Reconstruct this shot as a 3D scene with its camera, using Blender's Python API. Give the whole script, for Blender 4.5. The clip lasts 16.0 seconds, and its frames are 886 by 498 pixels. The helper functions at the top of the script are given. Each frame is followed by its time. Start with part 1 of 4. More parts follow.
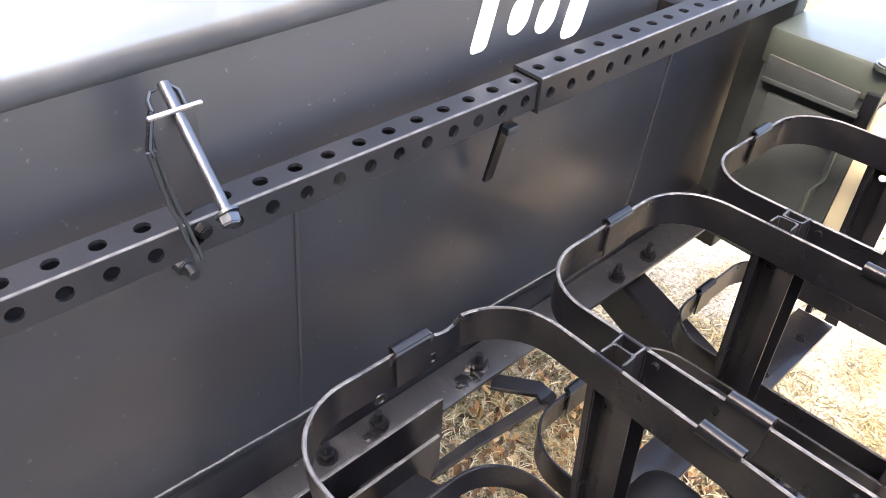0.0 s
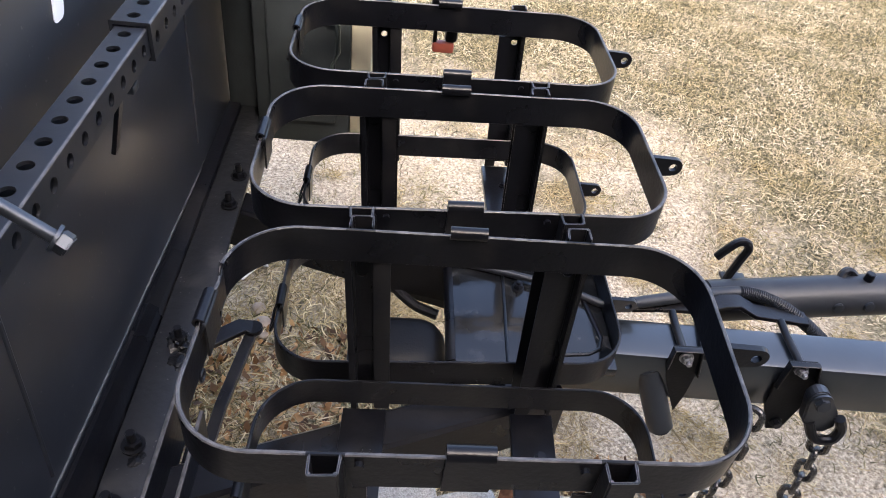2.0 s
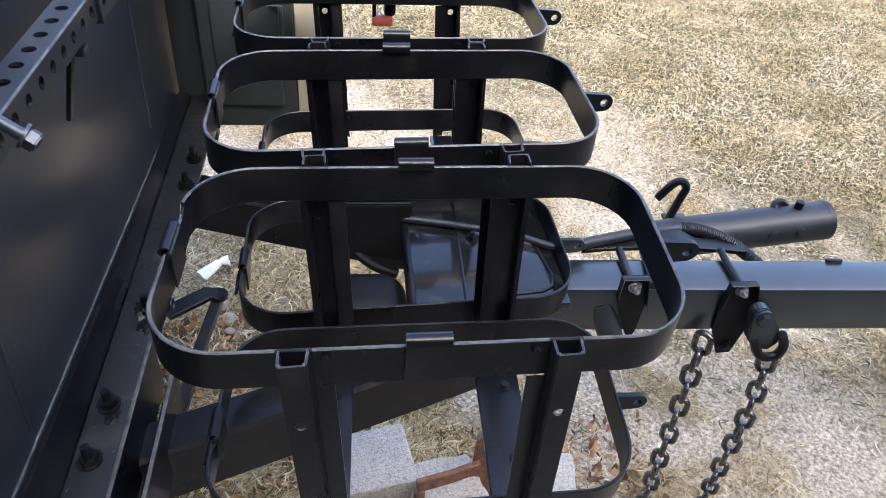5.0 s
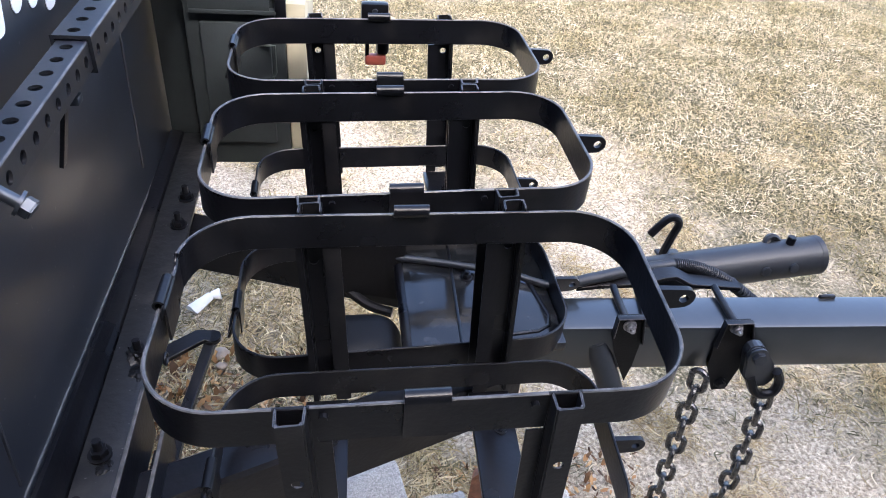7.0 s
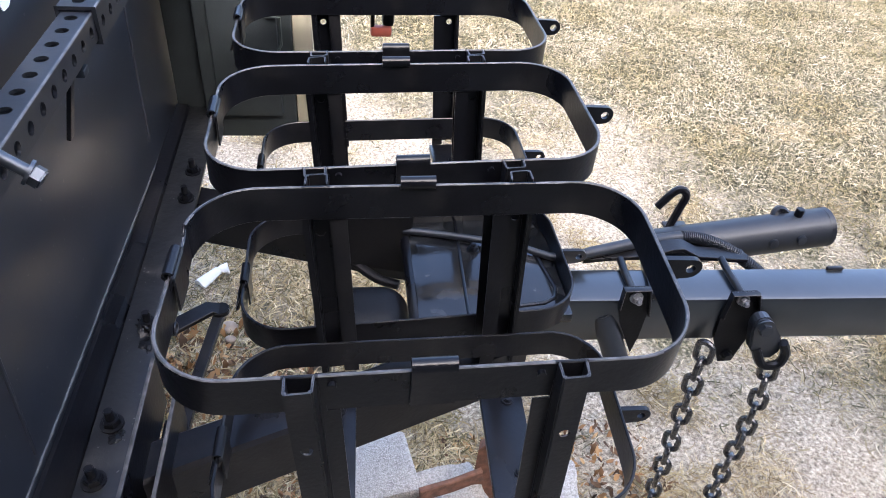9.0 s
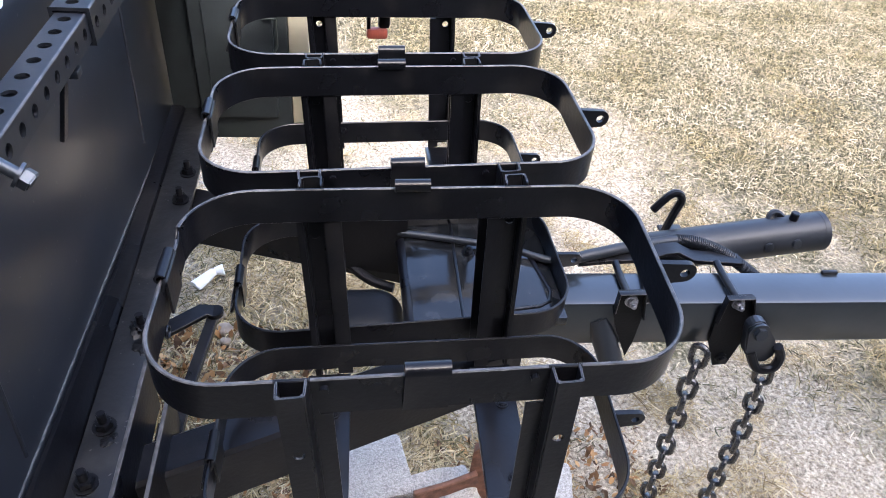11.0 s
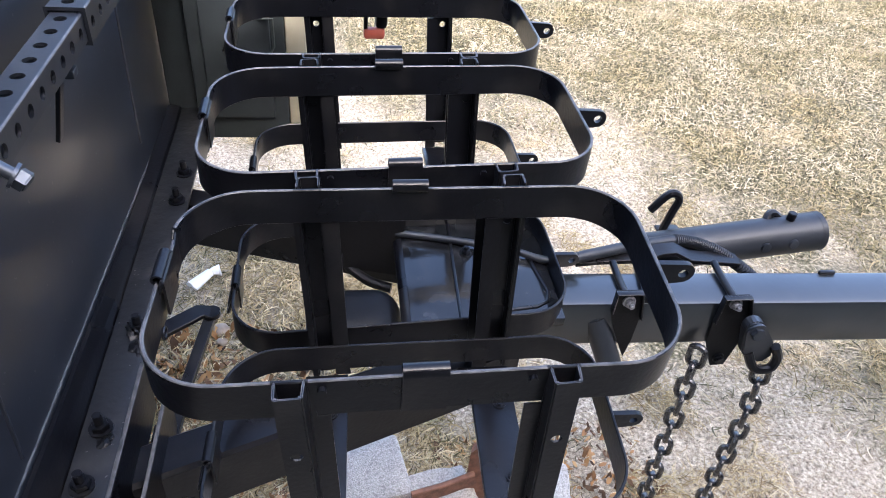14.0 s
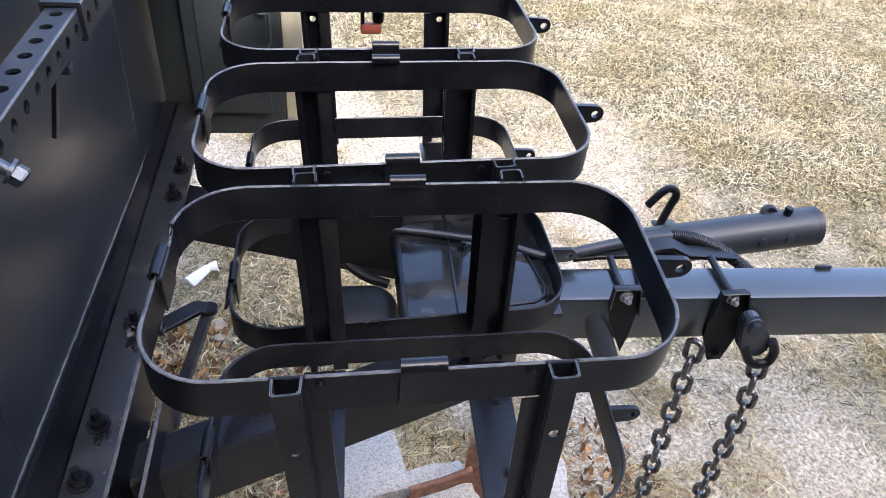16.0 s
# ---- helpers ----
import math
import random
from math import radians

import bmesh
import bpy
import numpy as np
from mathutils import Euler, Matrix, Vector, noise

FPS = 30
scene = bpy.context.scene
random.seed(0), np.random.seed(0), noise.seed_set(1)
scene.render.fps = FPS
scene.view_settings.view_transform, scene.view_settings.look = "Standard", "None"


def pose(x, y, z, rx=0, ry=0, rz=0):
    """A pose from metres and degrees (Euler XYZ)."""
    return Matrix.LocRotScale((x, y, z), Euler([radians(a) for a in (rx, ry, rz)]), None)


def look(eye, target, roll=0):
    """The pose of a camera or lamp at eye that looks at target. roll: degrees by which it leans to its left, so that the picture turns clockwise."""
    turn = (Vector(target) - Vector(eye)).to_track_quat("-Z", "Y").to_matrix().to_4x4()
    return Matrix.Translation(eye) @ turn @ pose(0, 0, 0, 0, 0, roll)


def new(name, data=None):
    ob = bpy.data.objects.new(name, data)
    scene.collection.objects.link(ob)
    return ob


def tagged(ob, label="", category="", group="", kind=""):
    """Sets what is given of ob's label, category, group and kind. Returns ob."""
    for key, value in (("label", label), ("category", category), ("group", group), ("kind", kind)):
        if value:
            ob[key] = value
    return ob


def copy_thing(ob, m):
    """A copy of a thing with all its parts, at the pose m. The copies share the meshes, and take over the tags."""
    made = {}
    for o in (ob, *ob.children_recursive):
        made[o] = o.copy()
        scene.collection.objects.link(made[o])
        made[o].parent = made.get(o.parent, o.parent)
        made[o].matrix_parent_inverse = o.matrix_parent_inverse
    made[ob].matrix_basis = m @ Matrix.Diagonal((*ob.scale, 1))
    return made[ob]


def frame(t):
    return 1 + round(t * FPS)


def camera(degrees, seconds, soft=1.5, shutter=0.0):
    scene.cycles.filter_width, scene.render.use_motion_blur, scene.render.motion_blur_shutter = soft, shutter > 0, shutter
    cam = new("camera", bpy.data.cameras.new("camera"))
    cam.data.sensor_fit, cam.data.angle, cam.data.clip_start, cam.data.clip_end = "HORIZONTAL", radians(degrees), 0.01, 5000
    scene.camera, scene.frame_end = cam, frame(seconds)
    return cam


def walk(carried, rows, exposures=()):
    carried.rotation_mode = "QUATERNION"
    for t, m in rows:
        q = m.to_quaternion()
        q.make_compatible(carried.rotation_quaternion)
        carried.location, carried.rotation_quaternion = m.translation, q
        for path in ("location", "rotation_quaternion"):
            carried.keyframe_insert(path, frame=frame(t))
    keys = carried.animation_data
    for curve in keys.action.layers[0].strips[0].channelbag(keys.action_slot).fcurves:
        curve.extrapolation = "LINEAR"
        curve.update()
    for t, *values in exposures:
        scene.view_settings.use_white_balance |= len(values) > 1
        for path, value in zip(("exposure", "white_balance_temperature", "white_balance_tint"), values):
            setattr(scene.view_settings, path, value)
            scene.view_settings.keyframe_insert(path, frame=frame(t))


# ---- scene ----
cam = camera(63.3, 16.0, soft=0.95)
PATH = [
    (0, (0.2692, -0.3192, 1.1921), (-0.6851, 0.5569, 0.0914), 2.33),
    (0.3, (0.2196, -0.3115, 1.1841), (-0.6118, 0.6524, 0.0573), 2.37),
    (0.5, (0.1973, -0.3137, 1.1897), (-0.5123, 0.7630, 0.0819), 3.21),
    (0.7, (0.1911, -0.3363, 1.1951), (-0.3725, 0.8575, 0.1240), 3.74),
    (1, (0.1620, -0.3816, 1.1942), (-0.0932, 0.8892, 0.0943), 5.71),
    (1.3, (0.1356, -0.4101, 1.1902), (0.1622, 0.8675, 0.0691), 8.97),
    (1.5, (0.1315, -0.4188, 1.1881), (0.2590, 0.8237, 0.0348), 9.69),
    (1.8, (0.1296, -0.4356, 1.1888), (0.3024, 0.8230, 0.0592), 8.83),
    (2, (0.1263, -0.4509, 1.1882), (0.2682, 0.8262, 0.0750), 8.12),
    (2.3, (0.1287, -0.4661, 1.1777), (0.3994, 0.8034, 0.0798), 10.09),
    (2.5, (0.1397, -0.4865, 1.1638), (0.3061, 0.7671, 0.0277), 5.28),
    (2.7, (0.1394, -0.5025, 1.1612), (0.2748, 0.7174, -0.0150), 3.67),
    (3, (0.1429, -0.5154, 1.1550), (0.3821, 0.7578, 0.0542), 5.62),
    (5.3, (0.1348, -0.5251, 1.1603), (0.3591, 0.7751, 0.0883), 5.62),
    (5.5, (0.1347, -0.5179, 1.1648), (0.3851, 0.7886, 0.1063), 6.43),
    (6, (0.1328, -0.5140, 1.1696), (0.3812, 0.8112, 0.1342), 6.81),
    (6.5, (0.1313, -0.5103, 1.1714), (0.4174, 0.7858, 0.1092), 7.59),
    (7, (0.1313, -0.5103, 1.1728), (0.3788, 0.8137, 0.1355), 5.73),
    (7.5, (0.1322, -0.5087, 1.1695), (0.3699, 0.7976, 0.1079), 5.32),
    (8, (0.1317, -0.5124, 1.1694), (0.3563, 0.7859, 0.0952), 4.86),
    (8.5, (0.1319, -0.5125, 1.1706), (0.3494, 0.7814, 0.0897), 5.00),
    (9, (0.1310, -0.5135, 1.1705), (0.3620, 0.7762, 0.0873), 5.32),
    (9.2, (0.1296, -0.5120, 1.1704), (0.3658, 0.7771, 0.0876), 5.72),
    (11.3, (0.1336, -0.5117, 1.1708), (0.3731, 0.7810, 0.0930), 5.70),
    (11.5, (0.1324, -0.5089, 1.1705), (0.3941, 0.7832, 0.0973), 6.44),
    (12, (0.1308, -0.5117, 1.1729), (0.3896, 0.7734, 0.0905), 6.80),
    (12.5, (0.1308, -0.5089, 1.1722), (0.3982, 0.7842, 0.1015), 6.90),
    (13, (0.1323, -0.5109, 1.1722), (0.3929, 0.7866, 0.1052), 6.51),
    (13.5, (0.1328, -0.5092, 1.1704), (0.4018, 0.7876, 0.1046), 6.57),
    (14, (0.1327, -0.5103, 1.1700), (0.3788, 0.7803, 0.0911), 5.88),
    (14.5, (0.1335, -0.5079, 1.1703), (0.3801, 0.7864, 0.0961), 5.67),
    (15, (0.1330, -0.5087, 1.1700), (0.3760, 0.7819, 0.0905), 5.49),
    (15.5, (0.1323, -0.5104, 1.1716), (0.3931, 0.7795, 0.0955), 6.13),
    (16, (0.1324, -0.5104, 1.1699), (0.3849, 0.7727, 0.0837), 5.98),
]
EXPOSURES = [(0.0, 4.2, 7100, 14), (0.6, 3.8, 7100, 14), (1.2, 3.0, 6700, 14), (2.0, 2.74, 6400, 13), (2.3, 2.74, 6200, 12), (2.6, 2.58, 5950, 12), (3.0, 2.82, 6000, 11), (5.3, 2.86, 5850, 11), (7.0, 2.95, 5800, 12), (16.0, 3.05, 5780, 12)]
walk(cam, [(t, look(eye, target, roll)) for t, eye, target, roll in PATH], EXPOSURES)

# ---- light ----
world = bpy.data.worlds.new("world")
scene.world = world
world.use_nodes = True
wn = world.node_tree
sky = wn.nodes.new("ShaderNodeTexSky")
sky.sky_type = "NISHITA"
sky.sun_disc = False
SUN_DIR = Vector((0.25, -0.80, 1.0)).normalized()   # towards the sun
sky.sun_elevation = math.asin(SUN_DIR.z)
sky.sun_rotation = math.atan2(SUN_DIR.x, SUN_DIR.y)
sky.air_density, sky.dust_density, sky.ozone_density = 0.8, 5.0, 0.6
wn.links.new(sky.outputs[0], wn.nodes["Background"].inputs[0])
wn.nodes["Background"].inputs[1].default_value = 0.15
sun_data = bpy.data.lights.new("sun", "SUN")
sun_data.energy, sun_data.angle, sun_data.color = 0.27, radians(3.5), (1.0, 0.95, 0.88)
sun = new("sun", sun_data)
sun.matrix_world = look(SUN_DIR * 10, (0, 0, 0))


# ---- materials ----
def mat(name, colour, rough=0.5, metal=0.0, spec=0.5, var=0.25, scale=40.0, bump=0.0, bscale=300.0, rvar=0.1, tint=None, tscale=6.0, tamount=0.0, coat=0.0, chips=0.0):
    m = bpy.data.materials.new(name)
    m.use_nodes = True
    n, l = m.node_tree.nodes, m.node_tree.links
    b = n["Principled BSDF"]
    b.inputs["Metallic"].default_value = metal
    b.inputs["Specular IOR Level"].default_value = spec
    b.inputs["Coat Weight"].default_value = coat
    b.inputs["Coat Roughness"].default_value = 0.15
    co = n.new("ShaderNodeTexCoord")
    no = n.new("ShaderNodeTexNoise")
    no.inputs["Scale"].default_value, no.inputs["Detail"].default_value = scale, 6
    l.new(co.outputs["Object"], no.inputs["Vector"])
    ramp = n.new("ShaderNodeValToRGB")
    lo = [c * (1 - var) for c in colour]
    hi = [min(1, c * (1 + var)) for c in colour]
    ramp.color_ramp.elements[0].position, ramp.color_ramp.elements[0].color = 0.3, (*lo, 1)
    ramp.color_ramp.elements[1].position, ramp.color_ramp.elements[1].color = 0.7, (*hi, 1)
    l.new(no.outputs["Fac"], ramp.inputs["Fac"])
    out = ramp.outputs["Color"]
    if tint:
        n2 = n.new("ShaderNodeTexNoise")
        n2.inputs["Scale"].default_value, n2.inputs["Detail"].default_value = tscale, 8
        l.new(co.outputs["Object"], n2.inputs["Vector"])
        r2 = n.new("ShaderNodeValToRGB")
        r2.color_ramp.elements[0].position, r2.color_ramp.elements[0].color = 0.52, (0, 0, 0, 1)
        r2.color_ramp.elements[1].position, r2.color_ramp.elements[1].color = 0.68, (tamount, tamount, tamount, 1)
        l.new(n2.outputs["Fac"], r2.inputs["Fac"])
        mix = n.new("ShaderNodeMixRGB")
        mix.inputs["Color2"].default_value = (*tint, 1)
        l.new(r2.outputs["Color"], mix.inputs["Fac"])
        l.new(out, mix.inputs["Color1"])
        out = mix.outputs["Color"]
    if chips:
        # small pale chips and drops of dirt, spread by a coarse field
        n5 = n.new("ShaderNodeTexNoise")
        n5.inputs["Scale"].default_value, n5.inputs["Detail"].default_value = 170, 3
        l.new(co.outputs["Object"], n5.inputs["Vector"])
        r5 = n.new("ShaderNodeValToRGB")
        r5.color_ramp.elements[0].position, r5.color_ramp.elements[0].color = 0.705, (0, 0, 0, 1)
        r5.color_ramp.elements[1].position, r5.color_ramp.elements[1].color = 0.725, (chips, chips, chips, 1)
        l.new(n5.outputs["Fac"], r5.inputs["Fac"])
        mx = n.new("ShaderNodeMixRGB")
        mx.inputs["Color2"].default_value = (0.16, 0.15, 0.14, 1)
        l.new(r5.outputs["Color"], mx.inputs["Fac"])
        l.new(out, mx.inputs["Color1"])
        out = mx.outputs["Color"]
    l.new(out, b.inputs["Base Color"])
    mr = n.new("ShaderNodeMapRange")
    mr.inputs["To Min"].default_value, mr.inputs["To Max"].default_value = max(0.02, rough - rvar), min(1, rough + rvar)
    n3 = n.new("ShaderNodeTexNoise")
    n3.inputs["Scale"].default_value, n3.inputs["Detail"].default_value = scale * 0.4, 5
    l.new(co.outputs["Object"], n3.inputs["Vector"])
    l.new(n3.outputs["Fac"], mr.inputs["Value"])
    l.new(mr.outputs[0], b.inputs["Roughness"])
    if bump:
        n4 = n.new("ShaderNodeTexNoise")
        n4.inputs["Scale"].default_value, n4.inputs["Detail"].default_value = bscale, 4
        l.new(co.outputs["Object"], n4.inputs["Vector"])
        bp = n.new("ShaderNodeBump")
        bp.inputs["Strength"].default_value, bp.inputs["Distance"].default_value = bump, 0.002
        l.new(n4.outputs["Fac"], bp.inputs["Height"])
        l.new(bp.outputs[0], b.inputs["Normal"])
    return m


BLACK = mat("black_paint", (0.0042, 0.0044, 0.0058), 0.3, spec=0.27, coat=0.05, bump=0.12, bscale=220, tint=(0.03, 0.028, 0.026), tscale=14, tamount=0.35)
PANEL = mat("black_panel_paint", (0.0105, 0.0125, 0.0175), 0.42, spec=0.75, coat=0.2, bump=0.07, bscale=40, rvar=0.06, scale=12, tint=(0.02, 0.02, 0.022), tscale=7, tamount=0.4, chips=0.3)
RAIL = mat("rail_paint", (0.0095, 0.011, 0.0145), 0.38, spec=0.5, coat=0.1, bump=0.1, bscale=70, scale=14, tint=(0.022, 0.022, 0.022), tscale=15, tamount=0.4)
GLOSS = mat("drawbar_paint", (0.0135, 0.016, 0.018), 0.3, spec=0.8, coat=0.6, bump=0.08, bscale=90, rvar=0.08, scale=14, tint=(0.03, 0.03, 0.03), tscale=18, tamount=0.5)
DUSTY = mat("dusty_black_paint", (0.009, 0.0094, 0.0105), 0.42, spec=0.55, coat=0.1, bump=0.45, bscale=90, tint=(0.04, 0.038, 0.036), tscale=22, tamount=0.6, chips=0.8)
SATIN = mat("satin_black_paint", (0.012, 0.0145, 0.019), 0.4, spec=0.6, coat=0.25, bump=0.1, bscale=120, scale=18, tint=(0.02, 0.02, 0.02), tscale=24, tamount=0.4)
# pale edges: paint worn off, plus sky sheen painted into the colour
WORN_SHEEN = mat("worn_sheen_edge", (0.06, 0.058, 0.058), 0.45, spec=0.5, var=0.5, scale=120, tint=(0.01, 0.01, 0.01), tscale=45, tamount=0.8)
PLATE = mat("polished_black_paint", (0.006, 0.0065, 0.007), 0.13, spec=0.5, coat=0.1, rvar=0.05, bump=0.1, bscale=60, scale=18, tint=(0.05, 0.05, 0.05), tscale=40, tamount=0.4)
STEEL = mat("zinc_steel", (0.075, 0.083, 0.095), 0.45, metal=0.9, var=0.15, scale=80)
BRIGHT = mat("bright_zinc", (0.42, 0.42, 0.43), 0.35, metal=0.9, var=0.3, scale=200)
NUT = mat("dull_zinc", (0.34, 0.34, 0.35), 0.38, metal=0.85, var=0.5, scale=260)
# rim: worn paint, its grey base also standing in for reflected sky
RIM = mat("worn_sheen_rim", (0.07, 0.074, 0.08), 0.34, spec=1.0, coat=1.0, bump=0.3, bscale=50, scale=12, tint=(0.11, 0.11, 0.11), tscale=16, tamount=0.7)
WHITE = mat("white_vinyl", (0.8, 0.8, 0.8), 0.45, var=0.04)
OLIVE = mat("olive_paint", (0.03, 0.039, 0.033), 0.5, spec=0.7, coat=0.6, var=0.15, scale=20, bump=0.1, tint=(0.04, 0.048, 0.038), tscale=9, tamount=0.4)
# the lid's olive again, darker and less glossy: shade painted into the sides
OLIVE_SHADE = mat("shaded_olive_paint", (0.025, 0.0292, 0.030), 0.45, spec=0.35, var=0.2, scale=20, bump=0.15, tint=(0.03, 0.036, 0.03), tscale=9, tamount=0.4)
CREAM = mat("cream_side", (0.40, 0.36, 0.245), 0.6, var=0.1, scale=15)
RED = mat("red_plastic", (0.24, 0.055, 0.035), 0.45)
RUBBER = mat("black_rubber", (0.0035, 0.0035, 0.004), 0.55, spec=0.2, bump=0.15)
TAR = mat("lumpy_tar", (0.003, 0.003, 0.0035), 0.35, spec=0.3, bump=0.6, bscale=260)
TUBE = mat("slate_tube_paint", (0.0105, 0.0125, 0.0165), 0.5, spec=0.4, coat=0.1, bump=0.08, bscale=120, scale=18, tint=(0.03, 0.03, 0.03), tscale=30, tamount=0.3)
RUST = mat("rusty_steel", (0.13, 0.06, 0.035), 0.85, var=0.5, scale=60, bump=0.6, bscale=200)
CONCRETE = mat("concrete", (0.385, 0.355, 0.31), 0.9, var=0.4, scale=420, bump=1.0, bscale=500, tint=(0.19, 0.17, 0.15), tscale=160, tamount=0.7)
PLASTIC = mat("white_plastic", (0.66, 0.63, 0.57), 0.4, var=0.05)
STONE = mat("stone", (0.25, 0.195, 0.14), 0.9, var=0.3, scale=50, bump=0.5)
TUBFLOOR = mat("tan_floor", (0.45, 0.33, 0.22), 0.7, var=0.2, scale=10)
STUCCO = mat("stucco", (0.065, 0.055, 0.05), 0.9, var=0.12, scale=20, bump=0.5)


# ---- mesh helpers ----
def smooth(me, angle=35):
    me.polygons.foreach_set("use_smooth", [True] * len(me.polygons))
    me.set_sharp_from_angle(angle=radians(angle))


def part(name, bm, material, parent=None, label="", m=None):
    me = bpy.data.meshes.new(name)
    bmesh.ops.recalc_face_normals(bm, faces=bm.faces)
    bm.to_mesh(me)
    bm.free()
    me.materials.append(material)
    smooth(me)
    ob = new(name, me)
    if parent is not None:
        ob.parent = parent
    if m is not None:
        ob.matrix_basis = m
    if label:
        ob["label"] = label
    return ob


def wear_sheen(ob, test):
    """Give the faces that pass the test (normal, middle) the look of worn paint with sky sheen painted in."""
    ob.data.materials.append(WORN_SHEEN)
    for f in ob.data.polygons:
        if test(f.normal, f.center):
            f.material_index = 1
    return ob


def again(ob, m, label=""):
    o = ob.copy()
    scene.collection.objects.link(o)
    o.matrix_basis = m
    for c in ob.children:
        d = c.copy()
        scene.collection.objects.link(d)
        d.parent = o
    if label:
        o["label"] = label
    return o


def thing(name, label, category, group="", kind="", at=(0, 0, 0)):
    e = new(name)
    e.location = at
    return tagged(e, label, category, group, kind)


def T(x, y, z):
    return Matrix.Translation((x, y, z))


def box(bm, lo, hi, bevel=0.0, m=None, seg=2):
    size = [b - a for a, b in zip(lo, hi)]
    mid = [(a + b) / 2 for a, b in zip(lo, hi)]
    mm = Matrix.Translation(mid) @ Matrix.Diagonal((*size, 1))
    if m is not None:
        mm = m @ mm
    g = bmesh.ops.create_cube(bm, size=1, matrix=mm)
    if bevel:
        es = list({e for v in g["verts"] for e in v.link_edges})
        bmesh.ops.bevel(bm, geom=es, offset=bevel, segments=seg, affect="EDGES", profile=0.5)
    return bm


def B(lo, hi, bevel=0.0, m=None):
    return box(bmesh.new(), lo, hi, bevel, m)


def axis_matrix(a, b):
    a, b = Vector(a), Vector(b)
    q = (b - a).to_track_quat("Z", "Y").to_matrix().to_4x4()
    return Matrix.Translation((a + b) / 2) @ q, (b - a).length


def cyl(bm, a, b, r, r2=None, seg=20, bevel=0.0):
    m, d = axis_matrix(a, b)
    g = bmesh.ops.create_cone(bm, cap_ends=True, segments=seg, radius1=r, radius2=r if r2 is None else r2, depth=d, matrix=m)
    if bevel:
        es = [e for v in g["verts"] for e in v.link_edges if len(e.link_faces) == 2 and any(len(f.verts) > 4 for f in e.link_faces)]
        bmesh.ops.bevel(bm, geom=list(set(es)), offset=bevel, segments=2, affect="EDGES")
    return bm


def sweep(bm, pts, profile, closed=False, caps=True, up=(0, 0, 1)):
    """Carry a closed 2D profile (side, up) along points."""
    pts = [Vector(p) for p in pts]
    n, k = len(pts), len(profile)
    up = Vector(up)
    rings = []
    for i, p in enumerate(pts):
        a = pts[(i - 1) % n] if closed or i else pts[0]
        b = pts[(i + 1) % n] if closed or i < n - 1 else pts[-1]
        t = (b - a).normalized()
        s = t.cross(up)
        s = s.normalized() if s.length > 1e-4 else Vector((1, 0, 0))
        u = s.cross(t).normalized()
        rings.append([bm.verts.new(p + s * q[0] + u * q[1]) for q in profile])
    for i in range(n if closed else n - 1):
        A, C = rings[i], rings[(i + 1) % n]
        for j in range(k):
            bm.faces.new((A[j], A[(j + 1) % k], C[(j + 1) % k], C[j]))
    if caps and not closed:
        bm.faces.new(rings[0][::-1])
        bm.faces.new(rings[-1])
    return bm


def circle(r, n=10):
    return [(r * math.cos(2 * math.pi * i / n), r * math.sin(2 * math.pi * i / n)) for i in range(n)]


def round_rect(hx, hy, r, n=8):
    pts = []
    for cx, cy, a0 in ((hx - r, hy - r, 0), (-hx + r, hy - r, 90), (-hx + r, -hy + r, 180), (hx - r, -hy + r, 270)):
        for i in range(n + 1):
            a = radians(a0 + 90 * i / n)
            pts.append((cx + r * math.cos(a), cy + r * math.sin(a)))
    return pts


def strip(w, h, e=0.0006):
    """Section of a flat bar with eased edges: w thick, h tall, centred."""
    a, b = w / 2, h / 2
    return [(-a, -b + e), (-a + e, -b), (a - e, -b), (a, -b + e), (a, b - e), (a - e, b), (-a + e, b), (-a, b - e)]


def arc(c, r, a0, a1, n, f):
    return [f(c, r, radians(a0 + (a1 - a0) * i / n)) for i in range(n + 1)]


def spline(pts, n):
    pts = [Vector(p) for p in pts]
    out = []
    for i in range(len(pts) - 1):
        p0, p1, p2, p3 = pts[max(i - 1, 0)], pts[i], pts[i + 1], pts[min(i + 2, len(pts) - 1)]
        for k in range(n):
            t = k / n
            out.append(0.5 * ((2 * p1) + (p2 - p0) * t + (2 * p0 - 5 * p1 + 4 * p2 - p3) * t * t + (3 * p1 - p0 - 3 * p2 + p3) * t ** 3))
    return out + [pts[-1]]


def hex_bolt(parent, m, r=0.0085, h=0.007, stud=0.012, material=None, name="hex_bolt"):
    bm = bmesh.new()
    cyl(bm, (0, 0, 0), (0, 0, 0.002), r * 1.3, seg=20)
    cyl(bm, (0, 0, 0.002), (0, 0, 0.002 + h), r, seg=6, bevel=0.0008)
    if stud:
        cyl(bm, (0, 0, 0.002 + h), (0, 0, 0.002 + h + stud), r * 0.52, seg=12, bevel=0.0008)
    return part(name, bm, material or BLACK, parent, m=m)


# ---- setting ----
LATTICE = np.random.default_rng(3).uniform(-1, 1, (256, 256))


def field(x, y, scale, shift=0.0):
    """Smooth random field from -1 to 1 on arrays of places."""
    u, v = np.asarray(x) * scale + shift + 100.3, np.asarray(y) * scale - shift + 90.7
    i, j = np.floor(u).astype(int), np.floor(v).astype(int)
    a, b = u - i, v - j
    a, b = a * a * (3 - 2 * a), b * b * (3 - 2 * b)
    i, j, k, l = i % 256, j % 256, (i + 1) % 256, (j + 1) % 256
    return (LATTICE[i, j] * (1 - a) + LATTICE[k, j] * a) * (1 - b) + (LATTICE[i, l] * (1 - a) + LATTICE[k, l] * a) * b


def height(x, y):
    return 0.010 * field(x, y, 2.7) + 0.006 * field(x, y, 9, 5) + 0.003 * field(x, y, 25, 11)


